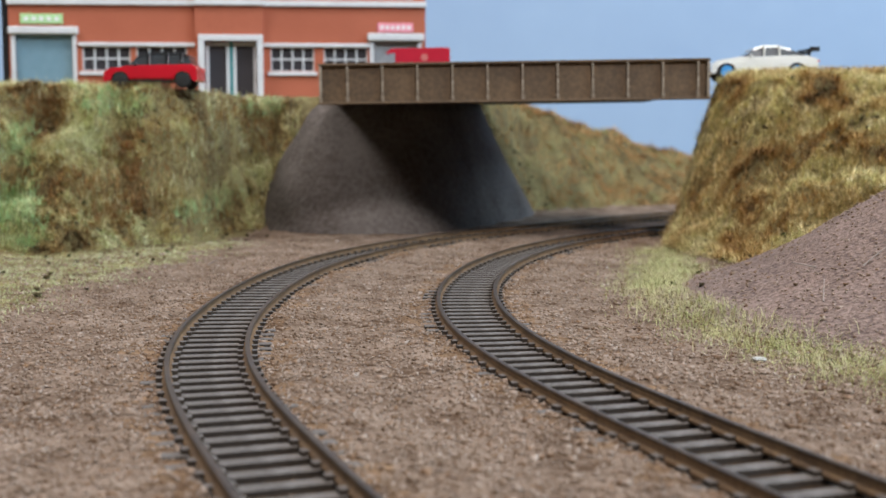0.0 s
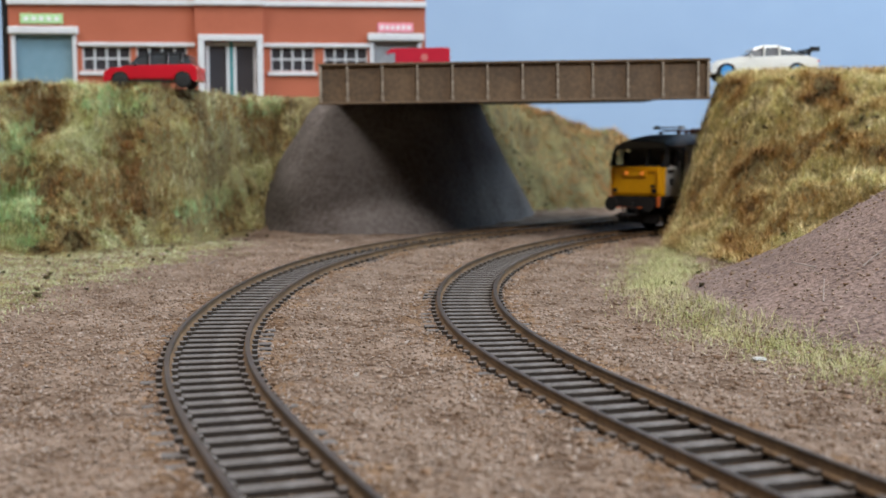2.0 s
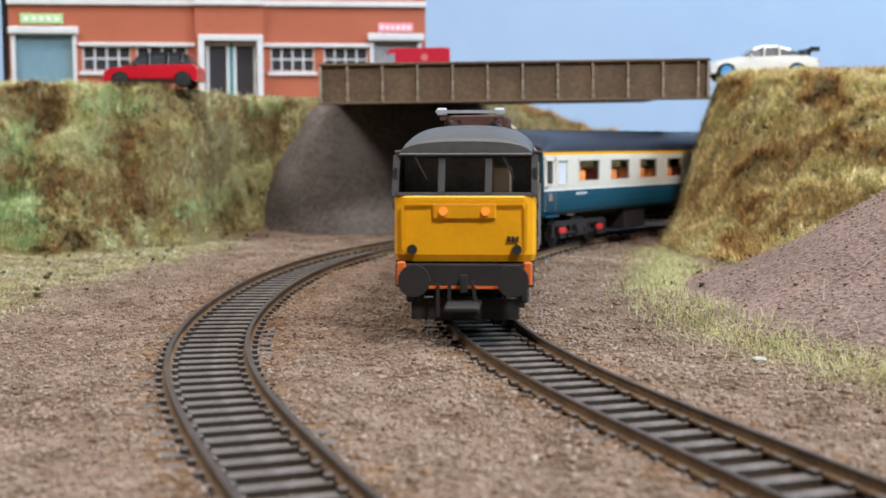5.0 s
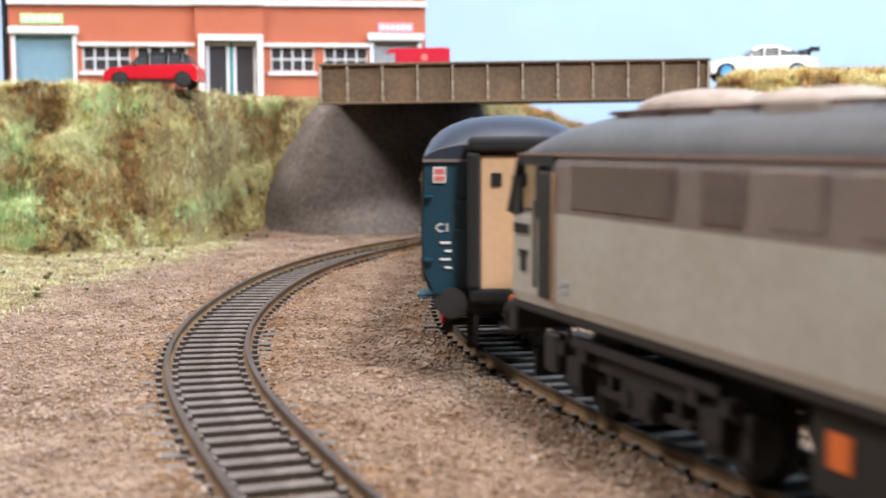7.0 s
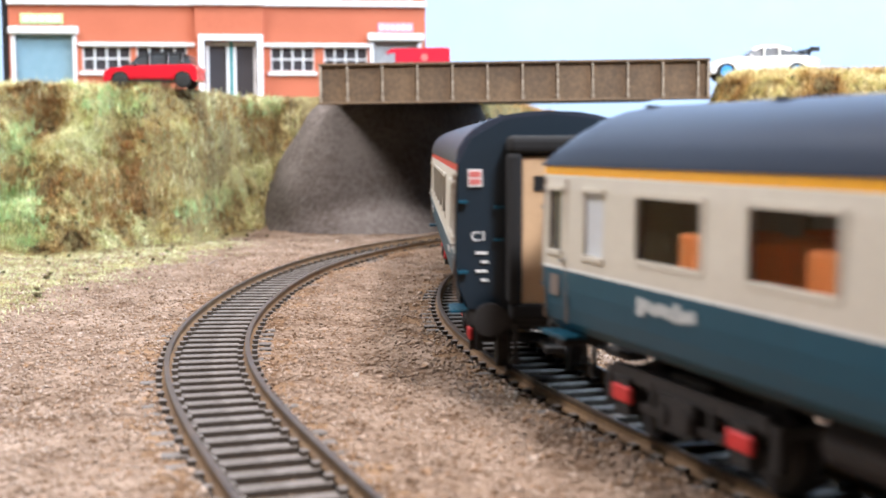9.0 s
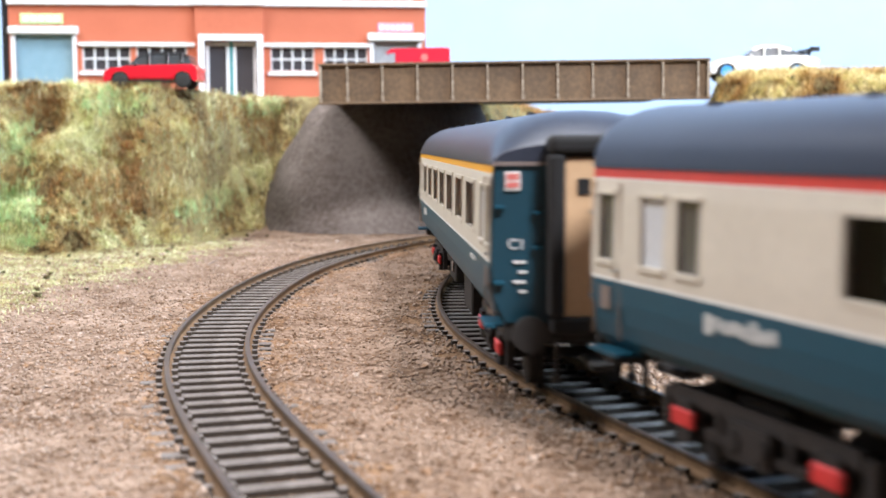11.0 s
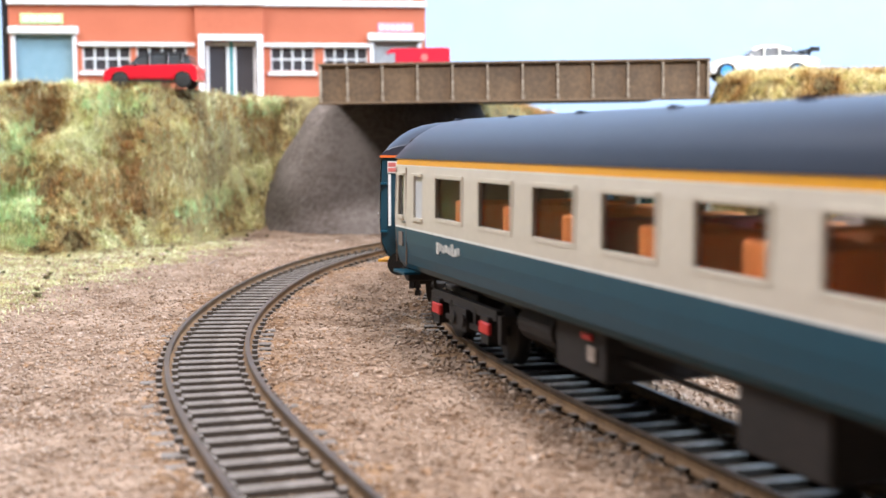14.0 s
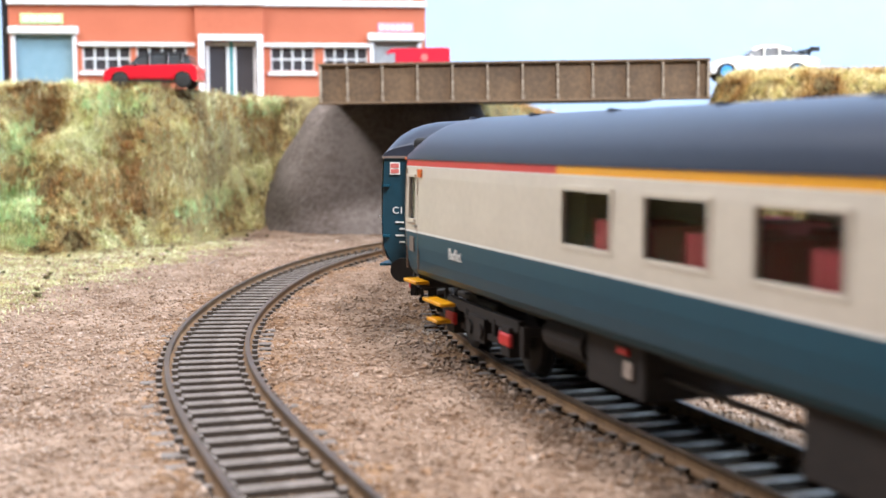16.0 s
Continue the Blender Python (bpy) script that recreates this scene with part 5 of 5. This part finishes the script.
box_part("board", (0.95, -0.26, -0.022), (4.74, 2.94, 0.018), M_TAN, board)
for x in (-1.3, 0.95, 3.2):
    for y in (-1.6, 1.1):
        box_part("leg", (x, y, -0.49), (0.06, 0.06, 0.92), M_TAN, board)


# ---------------------------------------------------------------- loose stuff
def stuff(name, verts, faces, mat, label, category):
    me = bpy.data.meshes.new(name)
    me.vertices.add(len(verts))
    me.vertices.foreach_set("co", verts.astype(np.float32).ravel())
    k = faces.shape[1]
    me.loops.add(faces.size)
    me.loops.foreach_set("vertex_index", faces.astype(np.int32).ravel())
    me.polygons.add(len(faces))
    me.polygons.foreach_set("loop_start", np.arange(0, faces.size, k, dtype=np.int32))
    me.update(calc_edges=True)
    me.materials.append(mat)
    return tagged(new(name, me), label, category, kind="stuff")


rng = np.random.default_rng(7)


def scatter(n, x0, x1, y0, y1, keep):
    """Chance places in a rectangle for which keep(x, y) holds."""
    x, y = rng.uniform(x0, x1, n), rng.uniform(y0, y1, n)
    k = rng.uniform(0, 1, n) < keep(x, y)
    return x[k], y[k]


def stones(x, y, z, size):
    """Small uneven four-sided grains."""
    n = len(x)
    base = np.array([(1, 1, 1), (1, -1, -1), (-1, 1, -1), (-1, -1, 1)], float) * 0.6
    v = base[None] * size[:, None, None] * rng.uniform(0.5, 1.2, (n, 4, 3))
    a = rng.uniform(0, 6.28, n)
    ca, sa = np.cos(a)[:, None], np.sin(a)[:, None]
    v[..., 0], v[..., 1] = v[..., 0] * ca - v[..., 1] * sa, v[..., 0] * sa + v[..., 1] * ca
    v[..., 2] *= 0.7
    v += np.stack([x, y, z], 1)[:, None]
    f = np.array([(0, 1, 2), (0, 3, 1), (0, 2, 3), (1, 3, 2)])
    return v.reshape(-1, 3), (f[None] + 4 * np.arange(n)[:, None, None]).reshape(-1, 3)


def blades(x, y, z, length, lean, width):
    """Fibres, each bent once: two triangles and a tip."""
    n = len(x)
    a = rng.uniform(0, 6.28, n)
    t = rng.uniform(0.1, 1.0, n) * lean
    dx, dy, dz = np.cos(a) * np.sin(t), np.sin(a) * np.sin(t), np.cos(t)
    b = a + 1.57
    wx, wy = np.cos(b) * width / 2, np.sin(b) * width / 2
    p = np.stack([x, y, z], 1)
    d = np.stack([dx, dy, dz], 1) * length[:, None]
    w = np.stack([wx, wy, np.zeros(n)], 1)
    mid = p + d * 0.55
    tip = p + d + np.stack([dx, dy, -0.35 * np.ones(n)], 1) * (length * 0.25 * lean)[:, None]
    v = np.stack([p - w, p + w, mid + w * 0.8, mid - w * 0.8, tip], 1)
    f = np.array([(0, 1, 2), (0, 2, 3), (3, 2, 4)])
    return v.reshape(-1, 3), (f[None] + 5 * np.arange(n)[:, None, None]).reshape(-1, 3)


def bank(x, y):
    g = np.maximum(near_hill(x, y), far_bank(x, y))
    return (g > 0.0015) & (mound(x, y) < g + 0.002)


def clear(x, y):
    """Ground where no building, road or wall stands."""
    on_road = (y > 0.646) & (x < 0.03) & (height(x, y) > 0.0715)
    in_wall = (x > -0.085) & (x < 0.03) & (y > 0.66) & (y < 0.80)
    return ~(on_road | in_wall | ((x > 0.145) & (y > 0.655) & (y < 0.69) & (height(x, y) > 0.07)))


def grown(n, box, keep, lmin, lmax, lean, wide, name, mat, label):
    x, y = scatter(n, *box, keep)
    ok = track_gap(x, y) > 0.021
    x, y = x[ok], y[ok]
    v, f = blades(x, y, height(x, y) - 0.0004, rng.uniform(lmin, lmax, len(x)), lean, wide)
    return stuff(name, v, f, mat, label, "grass")


clumpy = lambda x, y: 0.25 + 0.75 * smooth01(0.5 + 0.9 * lumps(x, y, 130) * lumps(x + 1, y, 47))


def swell(x, z):
    """How far clumps of growth stand out from a slope."""
    return 0.0055 * np.clip(lumps(x, z + 0.3, 95) + 0.6 * lumps(x + 0.31, z * 1.2, 190) + 0.15, 0, 1.3) * smooth01((z - 0.004) / 0.012) * smooth01((0.074 - z) / 0.01)


def tufted(n, k, box, keep, lmin, lmax, name, mat, label):
    """Tufts of k fibres that fan out from one root, over a carpet of short ones."""
    x, y = scatter(n, *box, keep)
    ok = track_gap(x, y) > 0.021
    x, y = np.repeat(x[ok], k), np.repeat(y[ok], k)
    x, y = x + rng.normal(0, 0.0007, len(x)), y + rng.normal(0, 0.0007, len(x))
    z = height(x, y)
    up = swell(x, z) * rng.uniform(0, 1, len(x))
    v, f = blades(x, y - 0.8 * up, z - 0.0003 + 0.4 * up, rng.uniform(lmin, lmax, len(x)), 1.5, 0.00024)
    return stuff(name, v, f, mat, label, "grass")


def spots(x, y, centres):
    """1 inside one of the patches (x, z, half width, half height) seen on the slope, fading out."""
    z = height(x, y)
    w = 0.25 * lumps(x + z, y, 140) + 0.2 * lumps(z * 2, x, 260)
    return np.max([smooth01(1.5 + w - np.hypot((x - cx) / rx, (z - cz) / rz)) for cx, cz, rx, rz in centres], axis=0)


LEFT, HILL, BEYOND = (-0.36, -0.02, 0.49, 0.80), (0.08, 0.36, 0.38, 0.70), (0.0, 0.36, 0.80, 1.10)
GREEN_SPOTS = ((-0.203, 0.018, 0.012, 0.014), (-0.190, 0.008, 0.010, 0.008), (-0.205, 0.046, 0.010, 0.008), (-0.122, 0.012, 0.008, 0.006), (-0.163, 0.066, 0.014, 0.006), (-0.108, 0.066, 0.010, 0.005))
DEAD_SPOTS = ((-0.148, 0.038, 0.019, 0.010), (-0.155, 0.018, 0.016, 0.009), (-0.116, 0.060, 0.013, 0.008), (-0.202, 0.066, 0.010, 0.008), (-0.160, 0.026, 0.020, 0.006), (-0.110, 0.044, 0.012, 0.004))
STRAW_SPOTS = ((-0.122, 0.048, 0.020, 0.006), (-0.176, 0.046, 0.012, 0.010), (-0.118, 0.024, 0.014, 0.007), (-0.110, 0.071, 0.014, 0.004))
slope = lambda x, y: bank(x, y) & clear(x, y)
for nm, box, mat, lb in (("bank_grass", LEFT, M_TURF, "patchy olive, straw and brown static grass on the bank"), ("hill_grass", HILL, M_HILLTURF, "patchy straw and brown static grass on the hill")):
    grown(300000, box, lambda x, y: slope(x, y) * (0.6 + 0.4 * clumpy(x, y)), 0.0018, 0.0042, 1.45, 0.00026, nm, mat, lb)
    tufted(26000, 14, box, lambda x, y: slope(x, y) * clumpy(x, y), 0.0030, 0.0068, nm.replace("grass", "tufts"), mat, lb.replace("grass", "grass tufts"))
tufted(5000, 14, LEFT, lambda x, y: (height(x, y) > 0.066) & (y < 0.668) & (x < -0.07) & (y > 0.5), 0.0035, 0.0075, "brow_tufts", M_BLADEPALE, "pale straw grass along the brow of the bank")
tufted(36000, 14, LEFT, lambda x, y: slope(x, y) * spots(x, y, GREEN_SPOTS), 0.0030, 0.0066, "green_bank_tufts", M_MOSS, "pale mint green static grass on the bank")
tufted(36000, 14, LEFT, lambda x, y: slope(x, y) * spots(x, y, DEAD_SPOTS), 0.0030, 0.0062, "dead_bank_tufts", M_BLADERUST, "brown dead static grass on the bank")
tufted(36000, 14, LEFT, lambda x, y: slope(x, y) * spots(x, y, STRAW_SPOTS), 0.0030, 0.0068, "straw_bank_tufts", M_BLADEPALE, "pale straw static grass on the bank")
grown(90000, BEYOND, lambda x, y: bank(x, y) * clumpy(x, y), 0.003, 0.006, 1.3, 0.00035, "far_grass", M_FARTURF, "rust, straw and green static grass on the far bank")
tufted(5000, 14, BEYOND, lambda x, y: bank(x, y) * clumpy(x, y), 0.004, 0.008, "far_tufts", M_FARTURF, "rust and green static grass tufts on the far bank")
grown(170000, (0.045, 0.15, 0.17, 0.58), lambda x, y: meadow(x, y) ** 1.2 * (mound(x, y) < 0.004) * clumpy(x, y), 0.0020, 0.0062, 1.7, 0.00012, "verge_grass", M_VERGE, "pale green flattened grass beside the track")
grown(110000, (-0.34, -0.06, 0.30, 0.64), lambda x, y: meadow(x, y) ** 1.5 * ~bank(x, y), 0.0010, 0.0028, 1.6, 0.00016, "meadow_grass", M_BLADEGREEN, "pale green flattened grass at the foot of the bank")

x, y = scatter(26000, -0.36, 0.40, 0.36, 0.90, lambda x, y: (bank(x, y) & clear(x, y)) * smooth01(0.3 + lumps(x, y, 75)) + 0.05 * meadow(x, y))
ok = track_gap(x, y) > 0.021
x, y = x[ok], y[ok]
v, f = stones(x, y, height(x, y) + 0.0008, rng.uniform(0.0006, 0.0022, len(x)))
stuff("foliage_crumbs", v, f, M_CRUMB, "dark crumbled foliage among the grass", "foliage")

x, y = scatter(260000, -0.26, 0.30, 0.105, 0.66, lambda x, y: (~bank(x, y)) * np.clip(0.34 / np.maximum(y, 0.12) - 0.35, 0.12, 1) * (np.abs(x) < 0.05 + 0.42 * y))
g = track_gap(x, y)
size = rng.uniform(0.00026, 0.00085, len(x)) * np.where(rng.uniform(0, 1, len(x)) < 0.05, 2.0, 1.0)
ok = ((g > 0.0105) | (rng.uniform(0, 1, len(x)) < 0.05)) & ((mound(x, y) < 0.003) | (rng.uniform(0, 1, len(x)) < 0.3))
z = height(x, y) + np.where(g < 0.0105, -0.0001, 0.0001)
v, f = stones(x[ok], y[ok], z[ok], np.where(g[ok] < 0.0105, size[ok] * 0.7, size[ok]))
stuff("earth_grit", v, f, M_GRIT, "loose brown earth and grit round the track", "grit")

for x0, y0, x1, y1 in ((0.104, 0.345, 0.098, 0.348), (0.112, 0.330, 0.135, 0.338), (0.098, 0.318, 0.1005, 0.326), (-0.095, 0.50, -0.090, 0.502)):
    bm = bmesh.new()
    za, zb_ = float(height(x0, y0)) + 0.0005, float(height(x1, y1)) + 0.0035
    a_, b_ = Vector((x0, y0, za)), Vector((x1, y1, zb_))
    bmesh.ops.create_cone(bm, cap_ends=True, segments=6, radius1=0.00022, radius2=0.00012, depth=(b_ - a_).length, matrix=Matrix.Translation((a_ + b_) / 2) @ (b_ - a_).to_track_quat("Z", "Y").to_matrix().to_4x4())
    tagged(part("dry_stalk", bm, M_CANVAS), "pale dry stalk lying in the grass", "twig", "dry stalks")
bm = box_bm((0, 0, 0), (0.0034, 0.0018, 0.0009), 0.0004)
tagged(part("stone_chip", bm, M_CHIP, m=pose(0.0725, 0.282, float(height(0.0725, 0.282)) + 0.0008, 8, 5, 20)), "white stone chip in the grass", "stone")


def motions():
    for ob, mid, pivots in TRAIN:
        rows = []
        for i in range(65):
            t = i * 0.25
            s = nose_at(t) + mid
            a, b = on(NEAR, s - pivots / 2), on(NEAR, s + pivots / 2)
            u = a - b
            rows.append((t, Matrix.Translation((a + b) / 2) @ Matrix.Rotation(math.atan2(u.y, u.x), 4, "Z")))
        walk(ob, rows)


motions()
